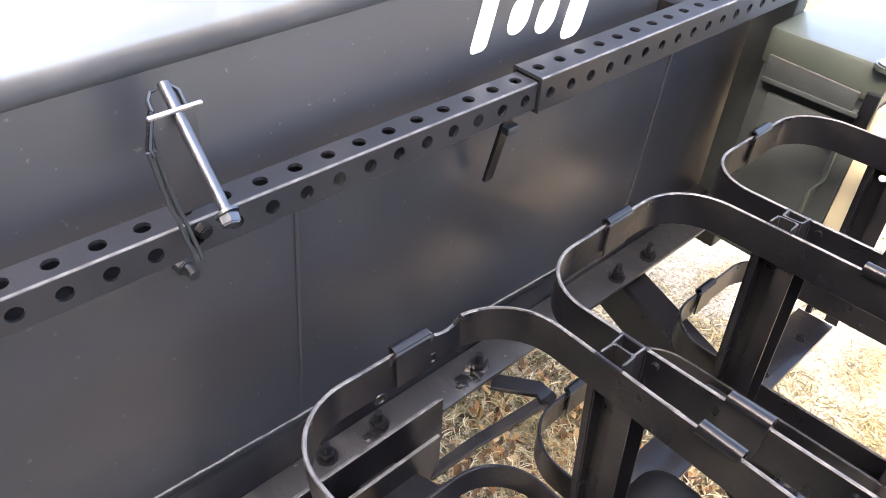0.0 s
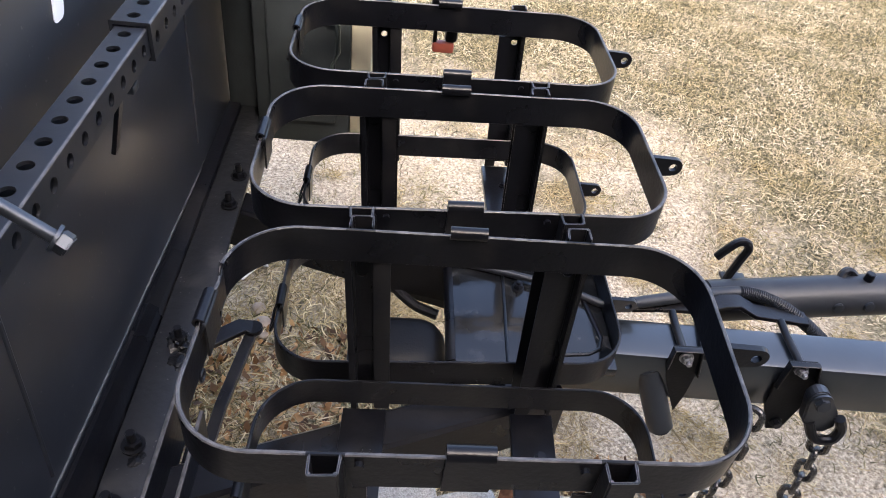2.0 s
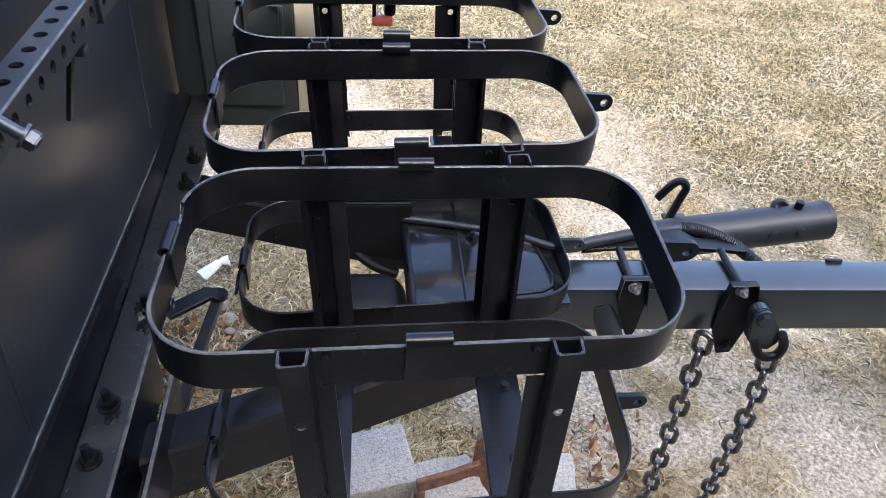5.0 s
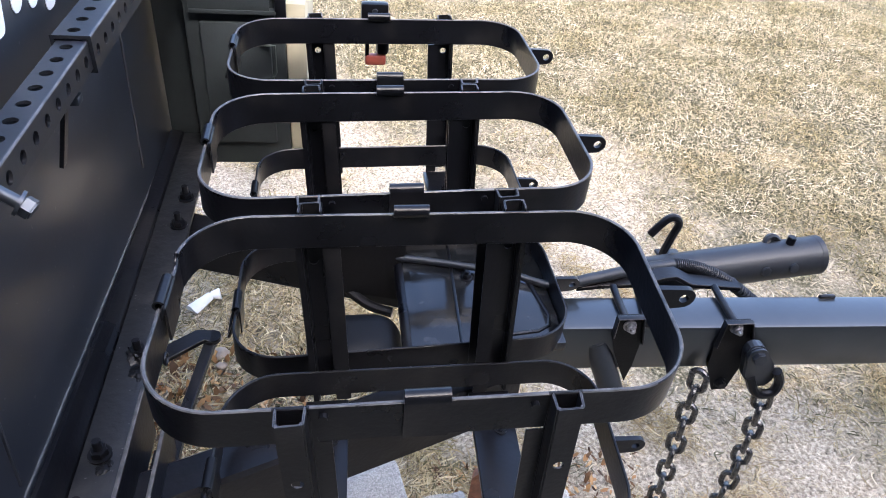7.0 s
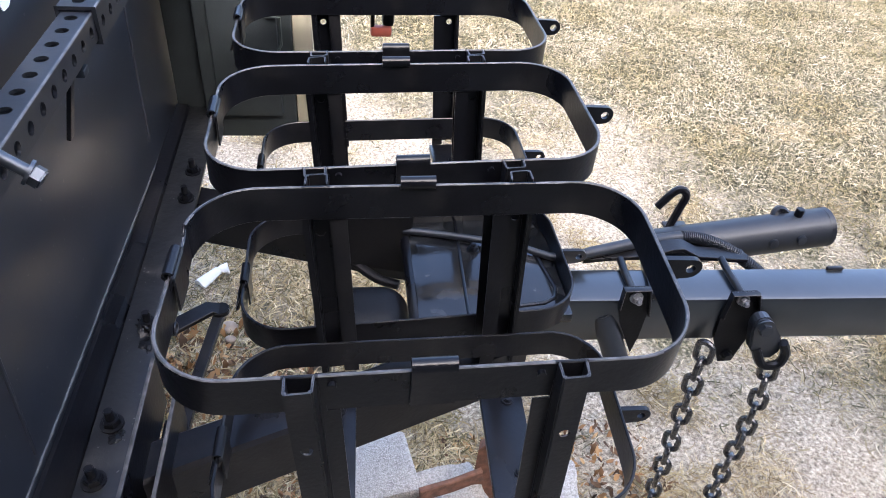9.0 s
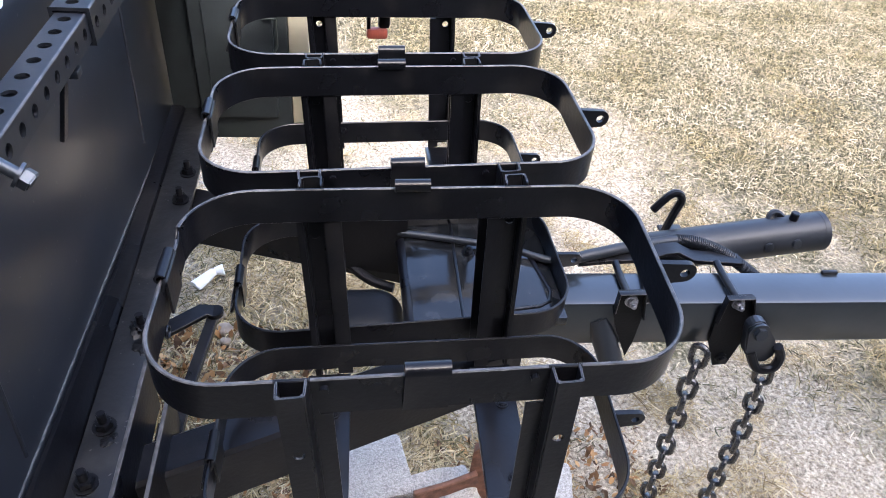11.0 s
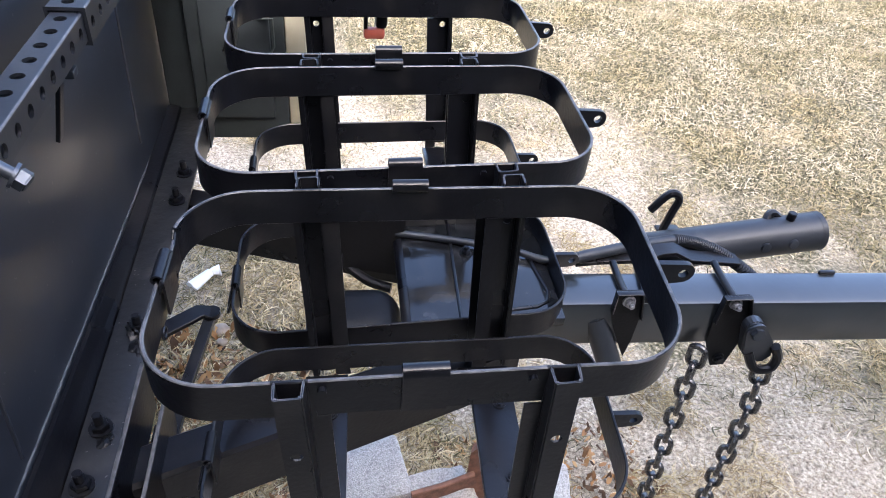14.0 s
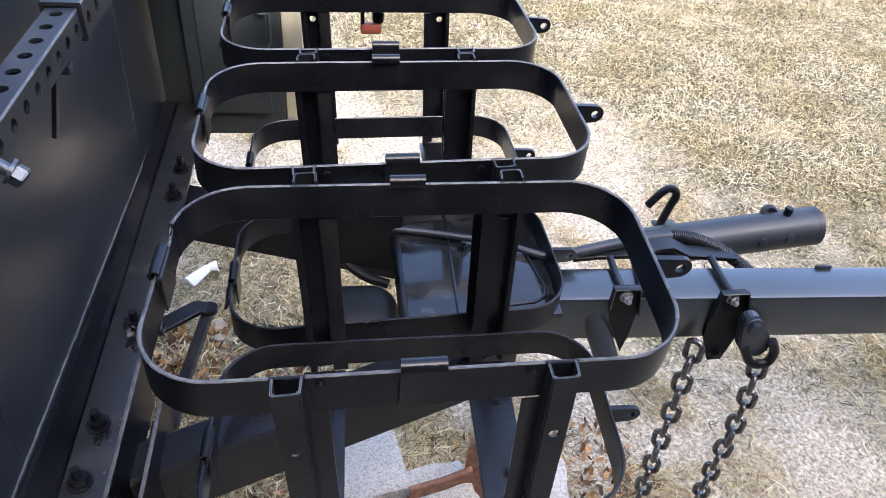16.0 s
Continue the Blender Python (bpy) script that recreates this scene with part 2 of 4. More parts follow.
g = bmesh.new()
N = 170
xs = [math.copysign(abs(u) ** 5 * 900 + abs(u) * 2.2, u) for u in np.linspace(-1, 1, N)]
grid = [[g.verts.new((x + 0.5, y + 1.0, float(height(x + 0.5, y + 1.0)) if max(abs(x), abs(y)) < 12 else 0.0)) for y in xs] for x in xs]
for i in range(N - 1):
    for j in range(N - 1):
        g.faces.new((grid[i][j], grid[i + 1][j], grid[i + 1][j + 1], grid[i][j + 1]))


def ground_mat():
    m = bpy.data.materials.new("sandy_ground")
    m.use_nodes = True
    n, l = m.node_tree.nodes, m.node_tree.links
    b = n["Principled BSDF"]
    b.inputs["Roughness"].default_value = 0.95
    b.inputs["Specular IOR Level"].default_value = 0.1
    geo = n.new("ShaderNodeNewGeometry")

    def noise_node(scale, detail=6):
        t = n.new("ShaderNodeTexNoise")
        t.inputs["Scale"].default_value, t.inputs["Detail"].default_value = scale, detail
        l.new(geo.outputs["Position"], t.inputs["Vector"])
        return t.outputs["Fac"]

    def ramp(fac, stops):
        r = n.new("ShaderNodeValToRGB")
        while len(r.color_ramp.elements) < len(stops):
            r.color_ramp.elements.new(0.5)
        for e, (p, c) in zip(r.color_ramp.elements, stops):
            e.position, e.color = p, (*c, 1)
        l.new(fac, r.inputs["Fac"])
        return r.outputs["Color"]

    sand = ramp(noise_node(90, 9), [(0.3, (0.41, 0.36, 0.293)), (0.7, (0.72, 0.655, 0.555))])
    # near soil: browner dirt, with the shade lying there painted into its tone
    shaded_dirt = ramp(noise_node(130, 9), [(0.28, (0.14, 0.111, 0.077)), (0.5, (0.35, 0.292, 0.208)), (0.74, (0.58, 0.495, 0.368))])
    sep = n.new("ShaderNodeSeparateXYZ")
    l.new(geo.outputs["Position"], sep.inputs[0])
    # mask along y: darkened dirt near the trailer, pale sand beyond
    away = n.new("ShaderNodeMath")
    away.operation = "MULTIPLY_ADD"
    l.new(noise_node(5, 5), away.inputs[0])
    away.inputs[1].default_value = 0.9
    l.new(sep.outputs["Y"], away.inputs[2])
    soil = n.new("ShaderNodeMixRGB")
    l.new(ramp(away.outputs[0], [(1.0, (0, 0, 0)), (1.2, (1, 1, 1))]), soil.inputs["Fac"])
    l.new(shaded_dirt, soil.inputs["Color1"])
    l.new(sand, soil.inputs["Color2"])
    sand = soil.outputs["Color"]
    litter = ramp(noise_node(110, 8), [(0.36, (0.042, 0.04, 0.022)), (0.5, (0.13, 0.114, 0.066)), (0.66, (0.33, 0.28, 0.195))])
    # turf gains on bare sand away from the trailer
    dot = n.new("ShaderNodeVectorMath")
    dot.operation = "DOT_PRODUCT"
    dot.inputs[1].default_value = (0.8, 0.4, 0)
    l.new(geo.outputs["Position"], dot.inputs[0])
    deep = n.new("ShaderNodeMath")
    deep.operation = "MULTIPLY"
    l.new(sep.outputs["Y"], deep.inputs[0])
    deep.inputs[1].default_value = 0.78
    most = n.new("ShaderNodeMath")
    most.operation = "MAXIMUM"
    l.new(dot.outputs["Value"], most.inputs[0])
    l.new(deep.outputs[0], most.inputs[1])
    far = n.new("ShaderNodeMapRange")
    far.inputs["From Min"].default_value, far.inputs["From Max"].default_value = 1.15, 1.85
    far.inputs["To Min"].default_value, far.inputs["To Max"].default_value = 0.0, 0.22
    l.new(most.outputs[0], far.inputs["Value"])
    total = n.new("ShaderNodeMath")
    l.new(far.outputs[0], total.inputs[0])
    l.new(noise_node(2.6, 9), total.inputs[1])
    mask = ramp(total.outputs[0], [(0.50, (0, 0, 0)), (0.66, (1, 1, 1))])
    mix = n.new("ShaderNodeMixRGB")
    l.new(mask, mix.inputs["Fac"])
    l.new(sand, mix.inputs["Color1"])
    l.new(litter, mix.inputs["Color2"])
    # grit: dark and pale grains
    grit = n.new("ShaderNodeMixRGB")
    grit.blend_type = "MULTIPLY"
    grit.inputs["Fac"].default_value = 1.0
    l.new(mix.outputs["Color"], grit.inputs["Color1"])
    l.new(ramp(noise_node(520, 4), [(0.33, (0.5, 0.48, 0.46)), (0.47, (1, 1, 1)), (0.66, (1.2, 1.2, 1.2))]), grit.inputs["Color2"])
    l.new(grit.outputs["Color"], b.inputs["Base Color"])
    bp = n.new("ShaderNodeBump")
    bp.inputs["Strength"].default_value, bp.inputs["Distance"].default_value = 1.0, 0.016
    l.new(noise_node(80, 10), bp.inputs["Height"])
    l.new(bp.outputs[0], b.inputs["Normal"])
    return m


ground = tagged(part("ground", g, ground_mat()), "pale sandy yard with dry yellowed grass", "ground", kind="structure")

# unseen dark wall and overhang close the yard behind the camera, added for shade
tagged(part("wall_house", B((-3.8, -3.6, 0), (9, -3.4, 5.6)), STUCCO), "plain brown stucco wall, unseen, added to shade the yard", "wall", kind="structure")
tagged(part("roof_eave", B((-3.8, -3.395, 2.5), (9, -1.5, 2.62)), STUCCO), "plain overhang out of view, added to darken the near yard", "roof", kind="structure")

# ---- trailer tub ----
WX = -0.128            # face of the front panel
NEAR, FAR = -0.47, 0.565
TOP, BOT = 1.0, 0.622
tub = thing("trailer_tub", "glossy black steel trailer tub with rolled rim and white marking", "trailer")
part("front_panel", B((WX - 0.003, NEAR, BOT - 0.08), (WX, FAR, TOP), 0.001), PANEL, tub)
part("side_panel", B((-1.9, FAR - 0.003, BOT), (WX - 0.0035, FAR, TOP)), PANEL, tub)
part("side_panel", B((-1.9, NEAR, BOT), (WX - 0.0035, NEAR + 0.003, TOP)), PANEL, tub)
part("rear_panel", B((-1.903, NEAR, BOT), (-1.9, FAR, TOP)), PANEL, tub)
part("floor_panel", B((-1.9, NEAR + 0.003, BOT), (WX - 0.0035, FAR - 0.003, BOT + 0.004)), TUBFLOOR, tub, "tan floor")
bm = bmesh.new()
sweep(bm, [(WX - 0.012, NEAR, TOP + 0.012), (WX - 0.012, FAR, TOP + 0.012)], circle(0.02, 18))
part("rim", bm, RIM, tub, "scuffed rolled rim, greyed by painted-in sky sheen")
part("corner_post", B((WX + 0.001, FAR - 0.016, 0.5), (-0.0765, FAR + 0.012, TOP - 0.03), 0.004), OLIVE_SHADE, tub)
for y in (-0.128, 0.365):
    bm = bmesh.new()
    sweep(bm, [(WX, y, BOT + 0.012), (WX, y + 0.02, TOP - 0.13)], circle(0.0022, 8), up=(1, 0, 0))
    part("seam", bm, PANEL, tub)
bm = bmesh.new()
lip = []
for i in range(150):
    y = NEAR + 1.03 * i / 149
    lip.append((WX, y, 0.612 - 0.055 * y + 0.0009 * noise.noise((i * 0.63, 0, 0)) + 0.0006 * noise.noise((i * 0.21, 7, 0))))
sweep(bm, lip, circle(0.0016, 8), up=(1, 0, 0))
part("lip", bm, WORN_SHEEN, tub, "scraped lower lip")
# white marking: four plain shapes, slanting
mark = [(0.084, 0.966, 0.0095, 0.034, 0.6), (0.122, 0.953, 0.0125, 0.0165, 0.95), (0.157, 0.945, 0.0125, 0.0165, 0.95), (0.197, 0.937, 0.0135, 0.023, 0.7)]
for y, z, a, b, k in mark:
    bm = bmesh.new()
    f0 = bm.faces.new([bm.verts.new((WX + 0.0004, y + p[0] + 0.3 * p[1], z + p[1])) for p in round_rect(a, b, a * k, 8)])
    ex = bmesh.ops.extrude_face_region(bm, geom=[f0])
    bmesh.ops.translate(bm, verts=[v for v in ex["geom"] if isinstance(v, bmesh.types.BMVert)], vec=(0.0008, 0, 0))
    part("marking", bm, WHITE, tub, "plain white painted marking")

# ---- perforated rail ----
PITCH, HOLE = 0.0254, 0.0051


def pierced(bm, o, u, v, n, w, r, depth):
    """A flat strip of n square cells along u, w wide along v, a round hole in each; the wall is depth thick along -u x v."""
    o, u, v = Vector(o), Vector(u), Vector(v)
    nn = u.cross(v)
    K = 16
    for i in range(n):
        c = o + u * (PITCH * (i + 0.5)) + v * (w / 2)
        ring, edge, deep = [], [], []
        for k in range(K):
            a = 2 * math.pi * (k + 0.5) / K
            ca, sa = math.cos(a), math.sin(a)
            s = min((PITCH / 2) / abs(ca), (w / 2) / abs(sa))
            ring.append(bm.verts.new(c + (u * ca + v * sa) * r))
            deep.append(bm.verts.new(c + (u * ca + v * sa) * r - nn * depth))
            edge.append(bm.verts.new(c + (u * ca + v * sa) * s))
        corners = [bm.verts.new(c + u * (PITCH / 2 * sx) + v * (w / 2 * sy)) for sx, sy in ((1, 1), (-1, 1), (-1, -1), (1, -1))]
        for k in range(K):
            j = (k + 1) % K
            bm.faces.new((ring[k], ring[j], edge[j], edge[k]))
            bm.faces.new((ring[j], ring[k], deep[k], deep[j]))
            ek, ej = edge[k].co - c, edge[j].co - c
            ku, kv, ju, jv = abs(ek.dot(u)), abs(ek.dot(v)), abs(ej.dot(u)), abs(ej.dot(v))
            side_k = abs(ku - PITCH / 2) < 1e-6
            side_j = abs(ju - PITCH / 2) < 1e-6
            if side_k != side_j:
                m = c + (ek + ej) / 2
                q = min(corners, key=lambda w_: (w_.co - m).length)
                bm.faces.new((edge[k], edge[j], q))
    bmesh.ops.remove_doubles(bm, verts=bm.verts, dist=1e-6)


def perforated(name, x1, z1, w, y0, n, parent, label):
    """Square tube with its outer top corner at x1, z1; holes in the outer and the upper wall."""
    e = 0.0018
    bm = bmesh.new()
    L = n * PITCH
    pierced(bm, (x1, y0, z1 - w + e), (0, 1, 0), (0, 0, 1), n, w - 2 * e, HOLE, 0.0025)
    pierced(bm, (x1 - e, y0, z1), (0, 1, 0), (-1, 0, 0), n, w - 2 * e, HOLE, 0.0025)
    # rounded corner, back and underside
    prof = [(x1 - e + e * math.cos(a), z1 - e + e * math.sin(a)) for a in (radians(15 * i) for i in range(7))]
    back = [(x1 - w + e, z1), (x1 - w, z1 - e), (x1 - w, z1 - w + e), (x1 - w + e, z1 - w), (x1 - e, z1 - w), (x1, z1 - w + e)]
    for line in (prof, back):
        a = [bm.verts.new((x, y0, z)) for x, z in line]
        b = [bm.verts.new((x, y0 + L, z)) for x, z in line]
        for i in range(len(line) - 1):
            bm.faces.new((a[i], a[i + 1], b[i + 1], b[i]))
    # end frames and bore
    d = 0.003
    for y in (y0, y0 + L):
        outer = [(x1, z1), (x1 - w, z1), (x1 - w, z1 - w), (x1, z1 - w)]
        inner = [(x1 - d, z1 - d), (x1 - w + d, z1 - d), (x1 - w + d, z1 - w + d), (x1 - d, z1 - w + d)]
        o = [bm.verts.new((x, y, z)) for x, z in outer]
        q = [bm.verts.new((x, y, z)) for x, z in inner]
        for i in range(4):
            bm.faces.new((o[i], o[(i + 1) % 4], q[(i + 1) % 4], q[i]))
    return wear_sheen(part(name, bm, RAIL, parent, label), lambda v, c: v.x > 0.35 and v.z > 0.35)


rail = thing("perforated_rail", "black square steel rail pierced with round holes along the front panel", "rail")
perforated("inner_tube", -0.068, 0.926, 0.0254, -0.448, 21, rail, "")
perforated("sleeve", -0.065, 0.930, 0.0318, 0.0865, 18, rail, "wider telescoping sleeve")
rail.matrix_basis = T(0, 0.09, 0.93) @ Matrix.Rotation(-0.012, 4, "X") @ T(0, -0.09, -0.93)
for y in (-0.36, 0.33):
    part("standoff", B((WX, y, 0.904), (-0.0935, y + 0.03, 0.922), 0.002), BLACK, rail)

# lock bracket with a long plated bolt
brk = thing("lock_bracket", "black latch bracket with a long plated bolt on the rail", "latch", at=(-0.003, -0.008, 0.007))
bm = bmesh.new()
sweep(bm, [(-0.0675, -0.206, 0.996), (-0.0585, -0.2145, 0.981), (-0.0575, -0.2135, 0.977)], strip(0.006, 0.0025), up=(0, 1, 0))
part("upright_strap", bm, BLACK, brk)
part("upper_tab", B((-0.0615, -0.211, 0.9955), (-0.0585, -0.181, 0.9978), 0.0008), BRIGHT, brk, "bare bright steel edge")
part("face_plate", B((-0.0675, -0.209, 0.93), (-0.0645, -0.184, 0.9945), 0.001), PANEL, brk)
bm = bmesh.new()
sweep(bm, [(-0.066, -0.204, 0.985), (-0.075, -0.204, 0.998), (-0.077, -0.201, 1.0015), (-0.077, -0.190, 1.0015), (-0.075, -0.187, 0.999), (-0.066, -0.187, 0.988)], strip(0.0045, 0.002), up=(0, 1, 0))
part("loop", bm, STEEL, brk, "worn steel loop")
bm = bmesh.new()
cyl(bm, (-0.0755, -0.1937, 1.0047), (-0.014, -0.198, 0.958), 0.0033, seg=16)
bolt = part("bolt", bm, STEEL, brk, "plated bolt")
bm = bmesh.new()
cyl(bm, (-0.014, -0.198, 0.958), (-0.009, -0.199, 0.9545), 0.0056, seg=6, bevel=0.0008)
cyl(bm, (-0.0155, -0.198, 0.959), (-0.014, -0.198, 0.958), 0.0066, seg=18)
part("bolt_head", bm, STEEL, bolt)
for dy in (0.0, 0.007):
    bm = bmesh.new()
    sweep(bm, [(-0.056, -0.216 + dy * 0.5, 0.981), (-0.0555, -0.2125 + dy * 0.5, 0.945), (-0.0545, -0.2105 + dy * 0.5, 0.935), (-0.052, -0.2065 + dy * 0.5, 0.905)], circle(0.0013, 8), up=(0, 1, 0))
    part("wire", bm, STEEL, brk, "plated wire bail")
bm = bmesh.new()
cyl(bm, (-0.065, -0.196, 0.917), (-0.058, -0.195, 0.916), 0.005, seg=6, bevel=0.001)
part("nut", bm, BLACK, brk)
bm = bmesh.new()
cyl(bm, (WX, -0.195, 0.849), (-0.116, -0.193, 0.848), 0.0075, seg=6, bevel=0.001)
cyl(bm, (-0.116, -0.193, 0.848), (-0.106, -0.193, 0.847), 0.004, seg=12)
part("wall_nut", bm, STEEL, brk)

# spring pin hanging under the rail
pin = thing("hanging_pin", "flat black steel pin hanging under the rail", "pin")
bm = bmesh.new()
sweep(bm, [(-0.09, 0.083, 0.905), (-0.098, 0.083, 0.868), (-0.112, 0.083, 0.81)], strip(0.011, 0.004), up=(1, 0, 0))
part("blade", bm, BLACK, pin)
part("head", B((-0.09, 0.071, 0.874), (-0.081, 0.085, 0.882), 0.002), STEEL, pin, "worn bright head")

# ---- frame rail with bolts ----
FZ = 0.587
frail = thing("frame_rail", "black angle-iron frame rail with rusty-edged bolts under the tub", "frame")
bm = bmesh.new()
ends = []
for y, zt in ((-0.75, 0.645), (0.2, 0.5935), (0.548, 0.5915)):
    slope = ((WX + 0.0006, zt), (WX + 0.005, zt), (-0.110, FZ + 0.003), (-0.108, FZ - 0.002), (-0.108, FZ - 0.05), (WX + 0.0006, FZ - 0.05))
    ends.append([bm.verts.new((x, y, z)) for x, z in slope])
for e0, e1 in zip(ends, ends[1:]):
    for i in range(6):
        bm.faces.new((e0[i], e0[(i + 1) % 6], e1[(i + 1) % 6], e1[i]))
bm.faces.new(ends[0][::-1])
bm.faces.new(ends[-1])
part("upright", bm, BLACK, frail)
part("flange", B((-0.1075, -0.75, FZ - 0.006), (-0.062, 0.547, FZ), 0.0015), DUSTY, frail, "dusty top flange")
for x, y in ((-0.092, -0.225), (-0.092, -0.128), (-0.09, -0.067), (-0.081, 0.062), (-0.0765, 0.296), (-0.0765, 0.36)):
    hex_bolt(frail, T(x, y, FZ) @ Matrix.Rotation(y * 9, 4, "Z"))
lumps = ((-0.081, 0.06, 0.0115, 0.75), (-0.074, 0.054, 0.007, 0.6), (-0.086, 0.07, 0.007, 0.7), (-0.077, 0.035, 0.0085, 0.25), (-0.072, 0.028, 0.005, 0.25), (-0.084, -0.083, 0.006, 0.3), (-0.079, -0.078, 0.0045, 0.4), (-0.07, 0.048, 0.004, 0.5))
for k, (x, y, rr, tall) in enumerate(lumps):
    bm = bmesh.new()
    bmesh.ops.create_icosphere(bm, subdivisions=3, radius=rr)
    for v in bm.verts:
        d = noise.noise(v.co * 170 + Vector((k * 9, 0, 0))) * 0.55 + noise.noise(v.co * 420) * 0.25
        v.co = v.co * (1 + d)
        v.co.z *= tall
    part("tar_blob", bm, TAR, frail, "lumpy black tar", m=T(x, y, FZ))
chan = thing("slotted_channel", "black slotted steel channel bolted beside the frame rail", "bracket")
for x, y0, y1, zt in ((-0.058, -0.2, -0.012, 0.617), (-0.034, -0.22, -0.036, 0.603)):
    bm = bmesh.new()
    sweep(bm, [(x, y0, zt - 0.035), (x, y1 - 0.02, zt - 0.035), (x, y1, zt - 0.035)], strip(0.004, 0.07))
    wear_sheen(part("web", bm, BLACK, chan), lambda v, c: v.z > 0.7)
part("bridge", B((-0.056, -0.2, 0.537), (-0.036, -0.03, 0.541)), BLACK, chan)
brc = thing("corner_brace", "flat black steel brace reaching out from the frame rail", "bracket")
bm = bmesh.new()
sweep(bm, [(-0.064, 0.066, 0.575), (-0.024, 0.1, 0.573), (-0.012, 0.1, 0.57)], strip(0.02, 0.006), up=(0, 0, 1))
cyl(bm, (-0.012, 0.1, 0.567), (-0.012, 0.1, 0.5735), 0.0105, seg=20, bevel=0.001)
part("arm", bm, BLACK, brc)
bm = bmesh.new()
sweep(bm, [(-0.012, 0.104, 0.567), (-0.03, 0.01, 0.55), (-0.036, -0.045, 0.54)], strip(0.012, 0.008))
part("stay", bm, BLACK, brc)

# ---- can holders ----
HX, HY, RC, BH, TH = 0.187, 0.101, 0.052, 0.035, 0.003   # half length, half width, corner, band height and thickness
ZT, ZL, LEAN = 0.82, 0.624, 0.011   # heights of the two bands, and how far the lower one sits over


def hat(h0, h1, zc=-0.068, fa=0.0125, fb=0.0235):
    """Hat-section post from h0 to h1, its flanges (fa and fb wide) on y = 0 and its web towards -y."""
    d, w, s, t = 0.0135, 0.0093, 0.0091, 0.0016
    line = [(-fa, 0), (-s - 0.0022, 0), (-s - 0.001, 0), (-w, -d), (w, -d), (s + 0.001, 0), (s + 0.006, 0), (fb, 0)]
    inner = [(-fa, t), (-s - 0.0022, t), (-s + 0.0008, t), (-w + 0.0016, -d + t), (w - 0.0016, -d + t), (s - 0.0008, t), (s + 0.006, t), (fb, t)]
    bm = bmesh.new()
    a = [bm.verts.new((x, y, h0)) for x, y in line]
    b = [bm.verts.new((x, y, h1 - (BH + 0.002) * (k in (0, 1, 6, 7)))) for k, (x, y) in enumerate(line)]
    c = [bm.verts.new((x, y, h0)) for x, y in inner]
    e = [bm.verts.new((x, y, h1 - (BH + 0.002) * (k in (0, 1, 6, 7)))) for k, (x, y) in enumerate(inner)]
    for i in range(7):
        bm.faces.new((a[i], a[i + 1], b[i + 1], b[i]))
        bm.faces.new((c[i + 1], c[i], e[i], e[i + 1]))
        bm.faces.new((b[i], b[i + 1], e[i + 1], e[i]))
        bm.faces.new((a[i + 1], a[i], c[i], c[i + 1]))
    for i in (0, 7):
        bm.faces.new((a[i], b[i], e[i], c[i]))
    es = [ed for ed in bm.edges if abs(ed.verts[0].co.z - ed.verts[1].co.z) > 0.05 and abs(ed.verts[0].co.x) < s + 0.004]
    bmesh.ops.bevel(bm, geom=es, offset=0.0012, segments=2, affect="EDGES")
    # a round hole through the web
    r, loops = 0.0042, []
    for y in (-d, -d + t):
        fs = [f for f in bm.faces if abs(f.calc_center_median().x) < 1e-4 and all(abs(v.co.y - y) < 1e-4 for v in f.verts)]
        edge = [e for f in fs for e in f.edges]
        bmesh.ops.delete(bm, geom=fs, context="FACES_ONLY")
        vs = [bm.verts.new((r * math.cos(2 * math.pi * k / 14), y, zc + r * math.sin(2 * math.pi * k / 14))) for k in range(14)]
        ring = [bm.edges.new((vs[k], vs[(k + 1) % 14])) for k in range(14)]
        bmesh.ops.triangle_fill(bm, edges=edge + ring, use_beauty=True)
        for f in [f for f in bm.faces if len(f.verts) == 14]:
            bm.faces.remove(f)
        loops.append(vs)
    for k in range(14):
        bm.faces.new((loops[0][k], loops[0][(k + 1) % 14], loops[1][(k + 1) % 14], loops[1][k]))
    return bm


def rolled_tab(w=0.03, r=0.0056):
    """Sheet lapped over a band's upper edge and rolled; outside is -y, top edge at z = 0."""
    bm = bmesh.new()
    prof = [(0, -0.034), (0, -0.001)]
    prof += [(r - r * math.cos(radians(a)), r * math.sin(radians(a))) for a in range(0, 271, 30)]
    out = [(y - 0.0035, z) for y, z in prof]
    n = len(out)
    t = 0.0018
    ring = []
    for i, (y, z) in enumerate(out):
        y0, z0 = out[max(i - 1, 0)]
        y1, z1 = out[min(i + 1, n - 1)]
        l = math.hypot(y1 - y0, z1 - z0)
        ny, nz = (z1 - z0) / l, -(y1 - y0) / l
        ring.append((y, z, y + ny * t, z + nz * t))
    A = [[bm.verts.new((s * w / 2, q[0], q[1])) for q in ring] for s in (-1, 1)]
    C = [[bm.verts.new((s * w / 2, q[2], q[3])) for q in ring] for s in (-1, 1)]
    for i in range(n - 1):
        bm.faces.new((A[0][i], A[0][i + 1], A[1][i + 1], A[1][i]))
        bm.faces.new((C[0][i], C[1][i], C[1][i + 1], C[0][i + 1]))
        for s in (0, 1):
            bm.faces.new((A[s][i], A[s][i + 1], C[s][i + 1], C[s][i]))
    for i in (0, n - 1):
        bm.faces.new((A[0][i], A[1][i], C[1][i], C[0][i]))
    return bm


